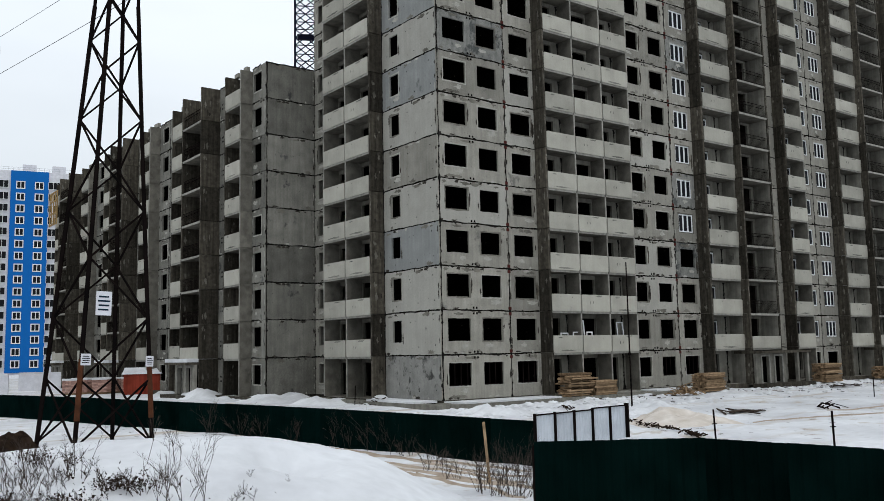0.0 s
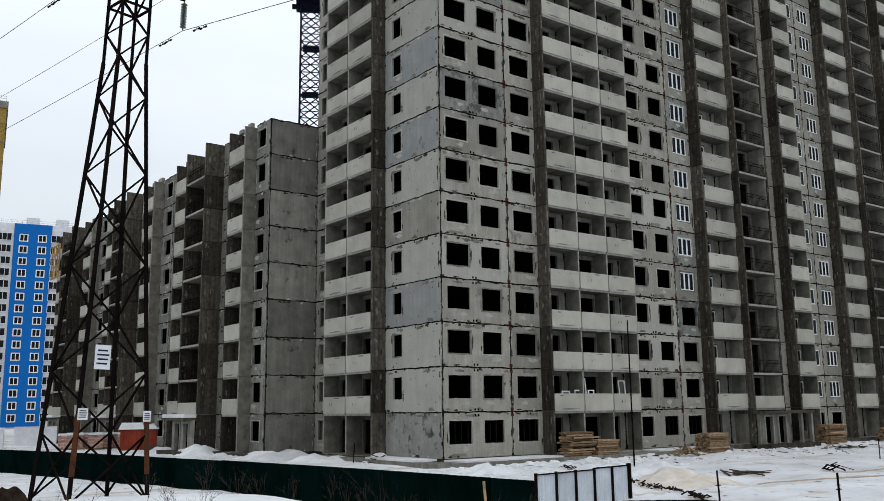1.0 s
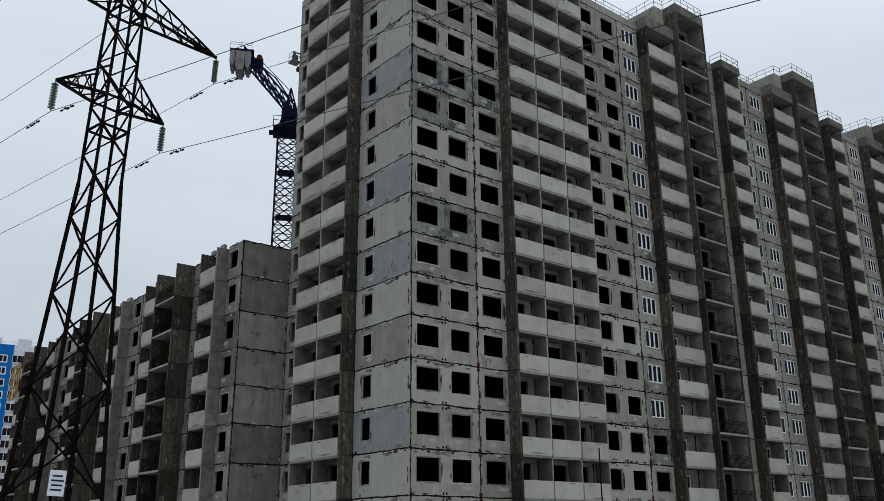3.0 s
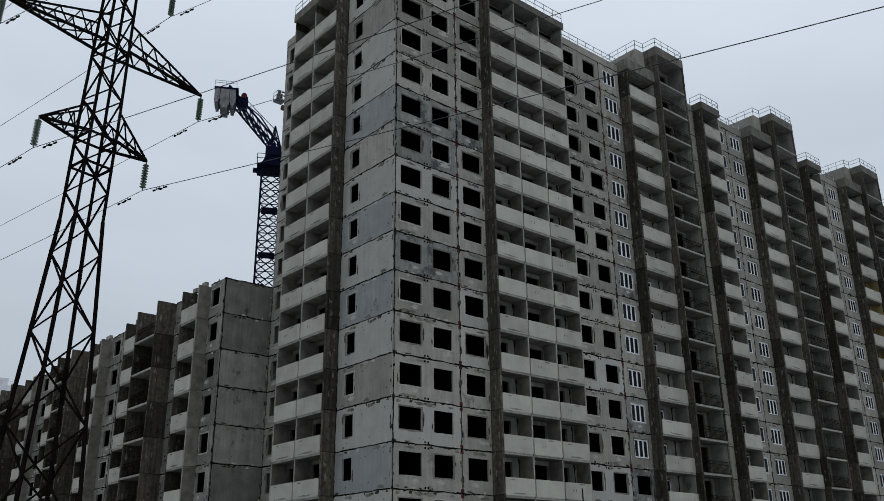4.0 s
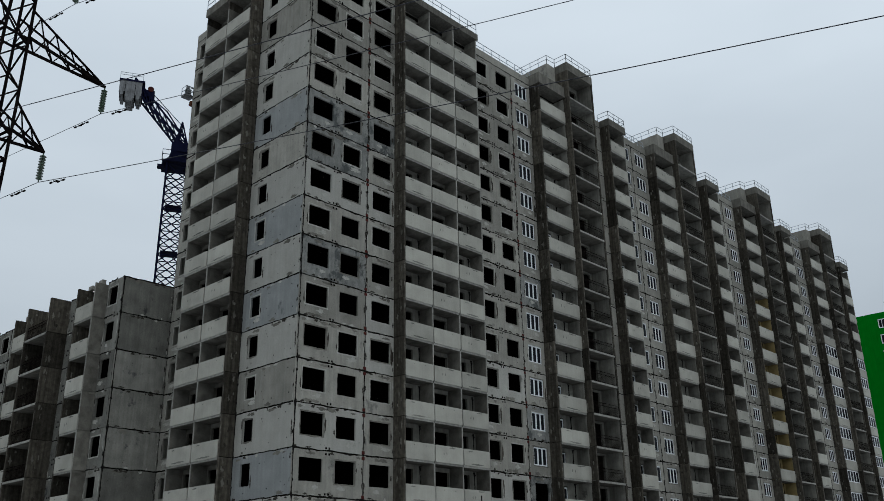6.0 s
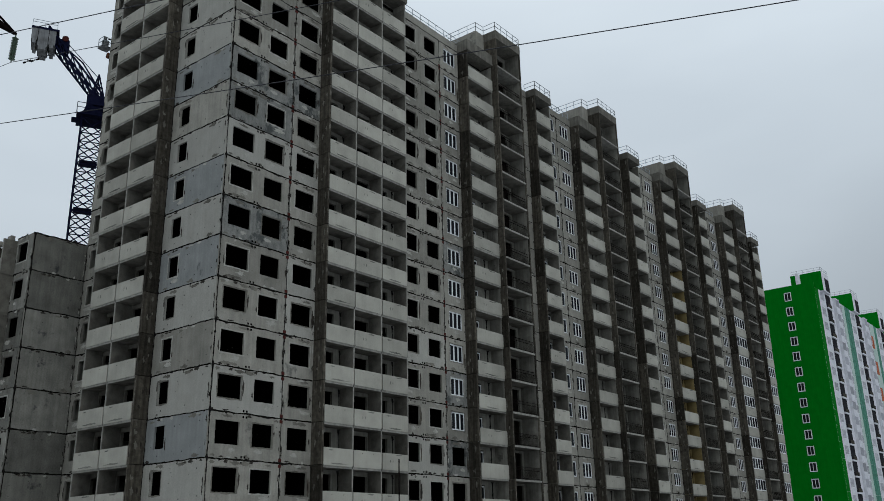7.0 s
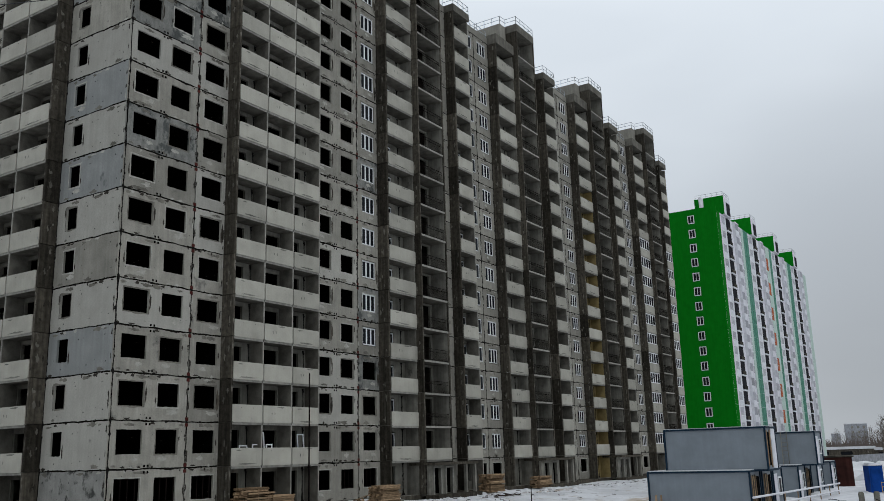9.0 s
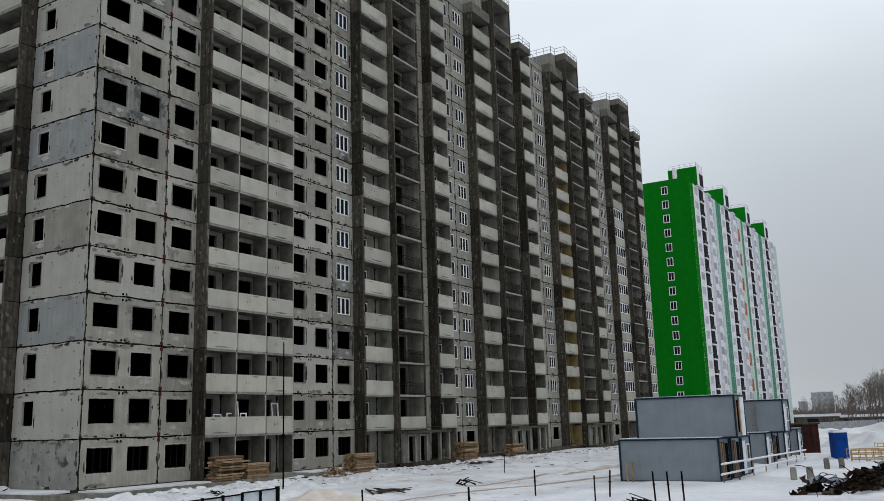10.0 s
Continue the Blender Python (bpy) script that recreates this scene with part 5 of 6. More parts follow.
# ---- site cabins ----
def cabin(m, length=6.0, depth=2.4, height=2.45, label="grey steel site cabin with blue corner trim"):
    root = thing("site_cabin", m, label, "cabin", "site cabins")
    part("wall", lambda bm: box(bm, 0.08, length - 0.08, 0.08, depth - 0.08, 0.1, height - 0.1), GREY_BOX, root)
    for x in (0, length - 0.1):
        for y in (0, depth - 0.1):
            part("corner_post", lambda bm, x=x, y=y: box(bm, x, x + 0.1, y, y + 0.1, 0, height), TRIM, root)
    for z in (0, height - 0.1):
        part("rail", lambda bm, z=z: (box(bm, 0.1, length - 0.1, 0, 0.09, z, z + 0.1), box(bm, 0.1, length - 0.1, depth - 0.09, depth, z, z + 0.1), box(bm, 0, 0.09, 0.1, depth - 0.1, z, z + 0.1), box(bm, length - 0.09, length, 0.1, depth - 0.1, z, z + 0.1)), TRIM, root)
    part("snow_cover", lambda bm: box(bm, 0.05, length - 0.05, 0.05, depth - 0.05, height - 0.02, height + 0.035), SNOW, root, label="thin snow on the roof")
    return root


# lower row along the yard, upper row stacked on it; the short ends face the pipes
def cabin_end(c, ln, kind):
    """Door, window and boarding on a cabin's short end."""
    if kind == "boarded":
        for i in range(6):
            part("board", lambda bm: box(bm, ln - 0.06, ln - 0.02 - 0.01 * (i % 2), 0.2 + 0.2 * i, 0.36 + 0.2 * i, 0.12 + 0.05 * (i % 3), 2.2 - 0.06 * (i % 2)), TIMBER if i % 2 else RAW, c, label="bare board nailed to the cabin's end")
        # Thin black sheet stands for the dark inside of an open doorway.
        part("doorway", lambda bm: box(bm, ln - 0.075, ln - 0.07, 1.45, 2.2, 0.15, 2.1), BLACK, c, label="black sheet painted as a dark open doorway")
    elif kind == "open":
        # Thin black sheet on the solid wall paints the doorway's dark inside.
        part("doorway", lambda bm: box(bm, ln - 0.075, ln - 0.07, 0.4, 1.05, 0.3, 2.15), BLACK, c, label="black sheet painted as a dark open doorway")
        part("door_frame", lambda bm: [box(bm, ln - 0.075, ln - 0.02, a, b, 0.2, 2.25) for a, b in ((0.28, 0.4), (1.05, 1.17))], TIMBER, c, label="bare timber door frame")
        part("end_panel", lambda bm: box(bm, ln - 0.075, ln - 0.03, 1.4, 2.28, 0.12, 2.33), LIME, c, label="pale lilac sheet panel")
    else:
        part("door", lambda bm: box(bm, ln - 0.075, ln - 0.03, 0.3, 1.05, 0.15, 2.1), LIME, c, label="pale cabin door")
        w = part("window", lambda bm: [box(bm, ln - 0.075, ln - 0.02, a, b, p, q) for a, b, p, q in ((1.3, 1.38, 0.8, 1.9), (2.0, 2.08, 0.8, 1.9), (1.38, 2.0, 0.8, 0.88), (1.38, 2.0, 1.82, 1.9))], WHITE, c)
        part("pane", lambda bm: box(bm, ln - 0.07, ln - 0.05, 1.36, 2.02, 0.86, 1.84), GLASS, w)


for x, y, z, kind in ((18.3, -25.1, -0.62, "boarded"), (21.0, -25.1, -0.62, "boarded"), (23.7, -25.1, -0.62, "plain"), (35.8, -24.1, -0.72, "plain"), (38.5, -24.0, -0.72, "boarded"), (46.0, -23.5, -0.72, "plain"), (51.0, -23.7, -0.72, "plain"),
                      (19.4, -25.9, 1.76, "open"), (37.4, -25.2, 1.66, "plain")):
    cabin_end(cabin(pose(x, y, z, 0, 0, -90), 5.9), 5.9, kind)


def ladder():
    root = thing("ladder", pose(37.3, -28.7, 1.75, 0, 0, -90), "thin grey steel ladder against the upper cabin", "ladder")
    for u in (0.0, 0.42):
        part("rail", lambda bm: bar(bm, (u, 0, 0), (u, 0, 2.4), 0.05), BACK, root)
    for i in range(8):
        part("rung", lambda bm: bar(bm, (0.02, 0, 0.2 + 0.28 * i), (0.4, 0, 0.2 + 0.28 * i), 0.035), BACK, root)


ladder()
for y in (-25.7, -26.0):
    o = part("short_post", lambda bm: bar(bm, (17.9, y, -0.7), (17.9, y, 0.55), 0.09), TIMBER)
    tagged(o, "short bare timber post in front of the cabin", "post", "timber posts")


def pipe_rail():
    root = thing("pipe_rail", pose(0, 0, 0), "pair of white insulated pipes beside the cabins", "pipe")
    part("pipe", lambda bm: rod(bm, (16.1, -31.6, 0.50), (42.3, -31.55, 0.21), 0.06, sides=10), LIME, root)
    part("pipe", lambda bm: rod(bm, (15.9, -31.6, -0.03), (42.4, -31.55, -0.31), 0.06, sides=10), LIME, root)
    for i in range(8):
        x = 16.6 + 3.6 * i
        part("post", lambda bm: bar(bm, (x, -31.52, -0.9), (x, -31.52, 0.5 - 0.04 * i), 0.06), TIMBER, root)


pipe_rail()


# ---- timber, bricks and sheds on the site ----
def stack(m, length, depth, rows, across, ragged, label):
    """A stack of planks, each a piece, on cross bearers."""
    root = thing("timber_stack", m, label, "timber stack", "timber stacks")
    rnd = random.Random(int(length * 100 + rows))
    plank = mesh_of(lambda bm: box(bm, 0, length, 0, depth / across - 0.015, 0, 0.1), TIMBER)
    gap = 0.05 if ragged > 0.6 else 0.018
    cross = mesh_of(lambda bm: box(bm, 0, 0.1, 0, depth, 0, gap), TIMBER)
    z = 0.0
    for r in range(rows):
        for x in (0.1, length / 2, length - 0.2):
            put("bearer", cross, root, (x, 0, z))
        z += gap
        for a in range(across):
            if rnd.random() > ragged * 0.4:
                o = put("plank", plank, root, (rnd.uniform(-1, 1) * ragged * 0.35, a * depth / across, z))
                o.rotation_euler.z = rnd.uniform(-1, 1) * ragged * 0.05
        z += 0.105


stack(pose(8.75, -2.2, -0.12), 2.3, 1.1, 10, 5, 1.0, "untidy stack of sawn planks on the ledge")
stack(pose(11.4, -2.1, -0.12), 2.1, 1.0, 8, 5, 0.2, "low pile of sawn boards on the ledge")
stack(pose(21.6, -3.4, -0.3), 2.3, 1.3, 11, 6, 0.3, "square stack of sawn boards on the snow")
stack(pose(38.5, -3.0, -0.25), 2.6, 1.3, 13, 6, 0.3, "square stack of sawn boards beside the wall")
stack(pose(48.3, -3.0, -0.25), 2.6, 1.2, 9, 6, 0.5, "stack of sawn boards beside the wall")


def scrap_pile(name, c, spread, n, size, mat, label, seed, tilt=0.35):
    """A heap of broken bits lying across one another."""
    root = thing(name, pose(*c), label, "debris", "site debris")
    rnd = random.Random(seed)
    for i in range(n):
        a, r = rnd.uniform(0, 6.28), abs(rnd.gauss(0, 0.5))
        x, y = r * spread * math.cos(a), r * spread * 0.6 * math.sin(a)
        h = max(0.02, (1 - r) * spread * tilt * 0.85) * rnd.random()
        l, t = size * rnd.uniform(0.4, 1.3), rnd.uniform(-tilt, tilt)
        d = Vector((math.cos(a * 3.1) * math.cos(t), math.sin(a * 3.1) * math.cos(t), math.sin(t))) * l / 2
        q = Vector((x, y, h + 0.05 + abs(d.z)))
        part("piece", lambda bm: bar(bm, q - d * (0.45 if i % 4 == 0 else 1), q + d * (0.45 if i % 4 == 0 else 1), rnd.uniform(0.25, 0.6) if i % 4 == 0 and size > 1.5 else rnd.uniform(0.03, 0.13), rnd.uniform(0.02, 0.06)), mat, root)


scrap_pile("scrap_heap", (17.8, -4.3, -0.35), 1.7, 60, 1.0, TIMBER, "heap of broken boards and offcuts on the snow", 3)
scrap_pile("scrap_heap", (34.5, -6.5, -0.4), 2.4, 26, 0.9, BARK, "scattered dark offcuts on trampled snow", 4, 0.1)
scrap_pile("scrap_heap", (13.3, -17.5, -0.55), 0.9, 14, 0.9, STEEL, "black scrap lying on the snow", 5)
scrap_pile("scrap_heap", (8.5, -15.5, -0.5), 2.4, 9, 3.4, BARK, "long grey planks lying on the snow", 6, 0.02)
scrap_pile("scrap_heap", (13.9, -38.9, -0.6), 2.6, 110, 1.2, EARTH, "tangled heap of twisted scrap metal and branches", 7)
scrap_pile("scrap_heap", (26.0, -39.5, -0.6), 3.2, 60, 2.2, BARK, "tangled heap of twisted scrap metal and branches", 8)
scrap_pile("scrap_heap", (-1.3, 5.0, -0.5), 1.4, 60, 1.0, BARK, "dark brushwood heap against the snow bank", 9)
scrap_pile("scrap_heap", (5.0, -30.8, -0.6), 0.7, 16, 0.8, STEEL, "black scrap lying on the snow", 10)


def crumpled_sheets(c, n, spread, seed):
    """Bent and folded sheets thrown on a heap."""
    root = thing("scrap_metal", pose(*c), "crumpled dark sheet metal and wire thrown on a heap", "scrap metal", "site debris")
    rnd = random.Random(seed)
    for i in range(n):
        a, r = rnd.uniform(0, 6.28), rnd.random() ** 0.7 * spread
        q = Vector((r * math.cos(a), r * 0.7 * math.sin(a), max(0.06, (1 - r / spread) * 0.9 * rnd.random())))
        size, turn = rnd.uniform(0.5, 1.3), Matrix.Rotation(rnd.uniform(0, 6.28), 3, "Z") @ Matrix.Rotation(rnd.gauss(0.35, 0.4), 3, "X")

        def sheet(bm):
            grid = [[[bm.verts.new(q + turn @ Vector((size * (j / 5 - 0.5), size * 0.7 * (k / 5 - 0.5), size * 0.5 * noise.noise((j * 0.45 + i * 7, k * 0.45, seed)) + e))) for j in range(6)] for k in range(6)] for e in (0.0, 0.012)]
            for e in (0, 1):
                for k in range(5):
                    for j in range(5):
                        bm.faces.new((grid[e][k][j], grid[e][k][j + 1], grid[e][k + 1][j + 1], grid[e][k + 1][j]))
        part("sheet", sheet, (STEEL, EARTH, GREY_BOX, RAW)[i % 4], root)
    for i in range(10):
        def strand(bm):
            p = Vector((rnd.gauss(0, spread * 0.4), rnd.gauss(0, spread * 0.3), 0.05))
            d = Vector((rnd.gauss(0, 0.6), rnd.gauss(0, 0.6), 1.0)).normalized()
            for k in range(9):
                e = p + d * 0.2
                rod(bm, p, e, 0.018, sides=5)
                d = (d + Vector((rnd.gauss(0, 0.25), rnd.gauss(0, 0.25), -0.22))).normalized()
                p = e
                if p.z < 0.05:
                    break
        part("wire", strand, STEEL, root)


crumpled_sheets((12.6, -36.9, -0.6), 16, 1.9, 61)
crumpled_sheets((15.0, -38.6, -0.6), 22, 2.4, 62)
crumpled_sheets((24.0, -39.2, -0.6), 16, 2.6, 63)


def litter(bm):
    rnd = random.Random(21)
    for i in range(170):
        cx = rnd.choice((14, 27, 33, 36, 44, 58, 66))
        x, y = rnd.gauss(cx, 2.6), -2.8 - abs(rnd.gauss(0, 3.5))
        z, l, a = ground_z(x, y), rnd.uniform(0.08, 0.5), rnd.uniform(0, 3.14)
        d = Vector((math.cos(a), math.sin(a), 0)) * l / 2
        bar(bm, Vector((x, y, z + 0.03)) - d, Vector((x, y, z + 0.05)) + d, rnd.uniform(0.02, 0.09), 0.04)


tagged(part("litter", litter, BARK), "small dark offcuts and rubble trodden into the snow", "rubble", kind="stuff")


def trail(bm):
    """Dug earth and twigs along a trench edge beside the gate."""
    rnd = random.Random(31)
    for i in range(260):
        f = rnd.random()
        x, y = 3.8 - 7.0 * f + rnd.gauss(0, 0.14), -6.5 - 15.0 * f + rnd.gauss(0, 0.14)
        z, l, a, t = ground_z(x, y), rnd.uniform(0.06, 0.3), rnd.uniform(0, 3.14), rnd.uniform(-0.5, 0.5)
        d = Vector((math.cos(a), math.sin(a), t)) * l / 2
        c = Vector((x, y, z + 0.05 + rnd.random() * 0.07 + abs(d.z)))
        bar(bm, c - d, c + d, rnd.uniform(0.02, 0.08), rnd.uniform(0.02, 0.06))


tagged(part("earth_trail", trail, EARTH), "line of dug earth and twigs in the snow", "earth", kind="stuff")


def clods(bm):
    rnd = random.Random(22)
    for i in range(420):
        x, y = rnd.uniform(-5, 60), -2.0 - abs(rnd.gauss(0, 3.5))
        if rnd.random() < 0.4:
            x, y = rnd.uniform(-4, 16), rnd.uniform(-9, -3)
        r = rnd.uniform(0.08, 0.4)
        z = ground_z(x, y)
        rings = []
        for f, h in ((1.0, -0.04), (0.75, 0.22), (0.35, 0.36)):
            rings.append([bm.verts.new((x + f * r * math.cos(k * 1.047 + i) * rnd.uniform(0.7, 1.2), y + f * r * math.sin(k * 1.047 + i) * rnd.uniform(0.7, 1.2), z + h * r * rnd.uniform(0.8, 1.2))) for k in range(6)])
        for p, q in zip(rings[:-1], rings[1:]):
            for k in range(6):
                bm.faces.new((p[k], p[(k + 1) % 6], q[(k + 1) % 6], q[k]))
        bm.faces.new(rings[-1])


tagged(part("snow_clods", clods, SNOW), "lumps of dug and trodden snow", "snow lumps", kind="stuff")


def brick_pallet(x, y, turn, snow=True):
    root = thing("brick_pallet", pose(x, y, -0.35, 0, 0, turn), "pallet of pink bricks capped with snow", "brick pallet", "brick pallets")
    half = mesh_of(lambda bm: box(bm, 0, 0.245, 0, 0.5, 0, 0.11), BRICK)
    for k in range(9):
        for i in range(5):
            put("brick", half, root, (0.26 * i, 0.0, 0.16 + 0.13 * k))
            put("brick", half, root, (0.26 * i, 0.52, 0.16 + 0.13 * k))
    part("pallet", lambda bm: box(bm, 0, 1.3, 0, 1.02, 0, 0.15), TIMBER, root)
    part("snow_cap", lambda bm: box(bm, -0.03, 1.33, -0.03, 1.05, 1.33, 1.5), SNOW, root)


for i in range(7):
    x, y = spot(13.8 + 0.55 * i, 91 + (i % 3))
    brick_pallet(x, y, -14)
    if i % 2:
        brick_pallet(x + 0.6, y + 2.2, -8)


def red_shed():
    x, y = spot(18.3, 88)
    root = thing("site_shed", pose(x, y, -0.4, 0, 0, -22), "small red painted metal shed with snow on its roof", "shed")
    paint = material("red_shed_paint", (0.27, 0.05, 0.03), dark=(0.19, 0.035, 0.02), streak=0.3)
    part("wall", lambda bm: box(bm, -1.6, 1.6, -1.1, 1.1, 0, 1.9), paint, root)

    def roof(bm):
        a = [bm.verts.new(p) for p in ((-1.75, -1.25, 1.9), (1.75, -1.25, 1.9), (1.75, 1.25, 1.9), (-1.75, 1.25, 1.9), (-1.6, 0, 2.5), (1.6, 0, 2.5))]
        for f in ((0, 1, 5, 4), (2, 3, 4, 5), (0, 4, 3), (1, 2, 5), (3, 2, 1, 0)):
            bm.faces.new([a[i] for i in f])
    part("roof", roof, SNOW, root)


red_shed()
for az, d, w in ((10.0, 100, 3.2), (13.0, 104, 2.6), (12.1, 106, 2.4)):
    x, y = spot(az, d)
    c = thing("concrete_block", pose(x, y, -0.4, 0, 0, -15), "stack of pale concrete panels under snow", "concrete panels", "stored panels")
    for k in range(3):
        part("panel", lambda bm: box(bm, -w / 2, w / 2, 0.35 * k, 0.35 * k + 0.25, 0, 1.9 - 0.1 * k), LIME, c)
    part("snow_cap", lambda bm: box(bm, -w / 2, w / 2, -0.02, 0.97, 1.9, 2.05), SNOW, c)
for yo in (32.9, 53.6, 74.3):
    c = part("snow_cover", lambda bm: box(bm, -6.75, -4.3, yo - 8.25, yo - 3.25, 2.56, 2.84), SNOW)
    tagged(c, "thick snow on the entrance canopy", "snow", "canopy snow")


# tall thin mast in front of the loggias
def site_mast():
    root = thing("light_mast", pose(*spot(48.8, 52.5), -0.6), "thin dark steel lamp mast on the site", "mast")
    part("pole", lambda bm: rod(bm, (0, 0, 0), (0, 0, 8.6), 0.05, 0.035, 8), STEEL, root)
    part("clamp", lambda bm: rod(bm, (0, 0, 3.2), (0, 0, 3.35), 0.09, 0.09, 8), STEEL, root)


site_mast()
post_me = mesh_of(lambda bm: (bar(bm, (0, 0, -0.6), (0, 0, 1.25), 0.055), bar(bm, (-0.1, 0, 0.7), (0.1, 0, 0.7), 0.035)), STEEL)
for x, y in ((-3.8, -22.6), (-3.1, -27.0), (7.7, -24.6), (8.3, -28.2), (5.9, -31.2), (6.0, -31.8), (6.1, -32.4), (25.0, -14.0), (3.2, -29.5), (-2.6, 6.0)):
    o = put("post", post_me)
    o.matrix_world = pose(x, y, ground_z(x, y), 2 * math.sin(x), 3 * math.cos(y), x * 9)
    tagged(o, "short dark steel stake stuck in the snow", "stake", "site stakes")
o = part("timber_prop", lambda bm: bar(bm, (-13.4, -20.5, -1.5), (-12.3, -18.9, 0.45), 0.09), TIMBER)
tagged(o, "weathered timber prop leaning on the green fence", "prop")
stub_me = mesh_of(lambda bm: (box(bm, -0.15, 0.15, -0.15, 0.15, -0.6, 0.6), box(bm, -0.12, 0.12, -0.12, 0.12, 0.6, 0.68)), BACK)
for x, y in ((20.7, -34.35), (20.8, -35.2), (30.5, -34.7), (30.5, -35.6), (34.0, -38.0)):
    o = put("concrete_pile", stub_me)
    o.matrix_world = pose(x, y, ground_z(x, y), 0, 2, 20)
    tagged(o, "grey concrete pile head standing in the snow", "pile", "pile heads")


def toilet():
    root = thing("portable_toilet", pose(*spot(82.45, 78), -0.55, 0, 0, -60), "blue plastic portable toilet cabin with a white roof", "toilet")
    paint = material("blue_plastic", (0.008, 0.05, 0.24), rough=0.4, bump=0.05)
    part("wall", lambda bm: box(bm, -0.52, 0.52, -0.52, 0.52, 0, 2.0), paint, root)
    part("door", lambda bm: box(bm, -0.4, 0.4, -0.55, -0.522, 0.1, 1.85), paint, root)
    part("roof", lambda bm: (box(bm, -0.56, 0.56, -0.56, 0.56, 2.0, 2.08), box(bm, -0.42, 0.42, -0.42, 0.42, 2.08, 2.18)), LIME, root)


toilet()
x, y = spot(80.6, 88)
shed = thing("rusty_shed", pose(x, y, -0.6, 0, 0, -75), "rusty brown metal shed beside the cabins", "shed")
part("wall", lambda bm: box(bm, -1.3, 1.3, 0, 4.0, 0, 2.6), material("brown_rust", (0.055, 0.022, 0.018), dark=(0.03, 0.014, 0.012), streak=0.3), shed)
part("roof", lambda bm: box(bm, -1.45, 1.45, -0.15, 4.1, 2.6, 2.72), RAW, shed)
YELLOW = material("yellow_frame_paint", (0.42, 0.28, 0.12), rough=0.6)


def frame_rack(x, y, turn):
    root = thing("formwork_frame", pose(x, y, ground_z(x, y), 0, 0, turn), "yellow tubular steel formwork frame lying on the snow", "frame", "formwork frames")
    for i in range(6):
        part("upright", lambda bm: rod(bm, (0.5 * i, 0, -0.1), (0.5 * i, 0, 0.85), 0.024), YELLOW, root)
    for z in (0.15, 0.5, 0.8):
        part("rail", lambda bm: rod(bm, (0, 0, z), (2.5, 0, z), 0.024), YELLOW, root)
        part("rail", lambda bm: rod(bm, (0, 0.9, z), (2.5, 0.9, z), 0.024), YELLOW, root)
    for i in range(0, 6, 2):
        part("upright", lambda bm: rod(bm, (0.5 * i, 0.9, -0.1), (0.5 * i, 0.9, 0.85), 0.024), YELLOW, root)


for x, y, turn in ((39.0, -35.2, -80), (41.0, -35.0, -60), (50.5, -36.6, -85), (50.0, -37.6, -40), (53.5, -35.6, -70), (80.0, -4.5, 5), (83.0, -4.0, 0)):
    frame_rack(x, y, turn)

# grey fence and snow banks towards the horizon
sheet_fence("fence", [spot(79.6, 158), spot(81.3, 165), spot(85.2, 208), spot(88.5, 250)], 1.35, -1.0, HAZE, "pale grey distant boundary fence", "site fences")


def heap(name, x, y, r, h, seed, mat, label, category, group):
    """A lumpy heap with an uneven outline."""
    def build(bm):
        rings, m = [], 36
        for i in range(13):
            f = i / 12
            ring = []
            for j in range(m):
                a = 6.2832 * j / m
                reach = r * (1 - f) * (1 + 0.35 * noise.noise((math.cos(a) * 1.3, math.sin(a) * 1.3, seed)))
                px, py = reach * math.cos(a), reach * math.sin(a)
                lump = 1 + 0.9 * noise.noise((px * 2.7 / r, py * 2.7 / r, seed)) + 0.3 * noise.noise((px * 8 / r, py * 8 / r, seed + 4))
                ring.append(bm.verts.new((x + px, y + py, ground_z(x, y) - 0.25 + (h + 0.25) * 0.5 * (1 - math.cos(3.1416 * f)) * lump)))
            rings.append(ring)
        for p, q in zip(rings[:-1], rings[1:]):
            for j in range(m):
                bm.faces.new((p[j], p[(j + 1) % m], q[(j + 1) % m], q[j]))
    tagged(part(name, build, mat, smooth=mat is not EARTH), label, category, group)


for i, (az, d, r, h) in enumerate(((85.2, 104, 9, 1.8), (81.6, 150, 10, 0.8), (51.3, 44, 4.6, 0.55), (26.5, 66, 5.0, 0.45), (24.0, 70, 4.5, 0.35), (22.0, 74, 4.5, 0.5), (29.3, 62, 4.5, 0.3),
                                   (40.0, 49, 3.2, 0.4), (46.0, 48, 3.6, 0.4), (33.0, 60, 3.0, 0.4), (50.0, 51, 3.0, 0.4), (19.8, 80, 3.5, 0.4))):
    heap("snow_bank", *spot(az, d), r, h, i * 1.7, DIRTY_SNOW if i == 2 else SNOW, "rough heaped bank of dirty snow" if i == 2 else "rough heaped bank of cleared snow", "snow bank", "snow banks")
heap("earth_heap", *spot(11.1, 30), 3.2, 1.3, 3.3, EARTH, "heap of dug dark earth beside the pylon", "earth heap", "earth heaps")
heap("earth_heap", *spot(12.5, 28.5), 1.4, 0.9, 5.3, EARTH, "heap of dug dark earth beside the pylon", "earth heap", "earth heaps")


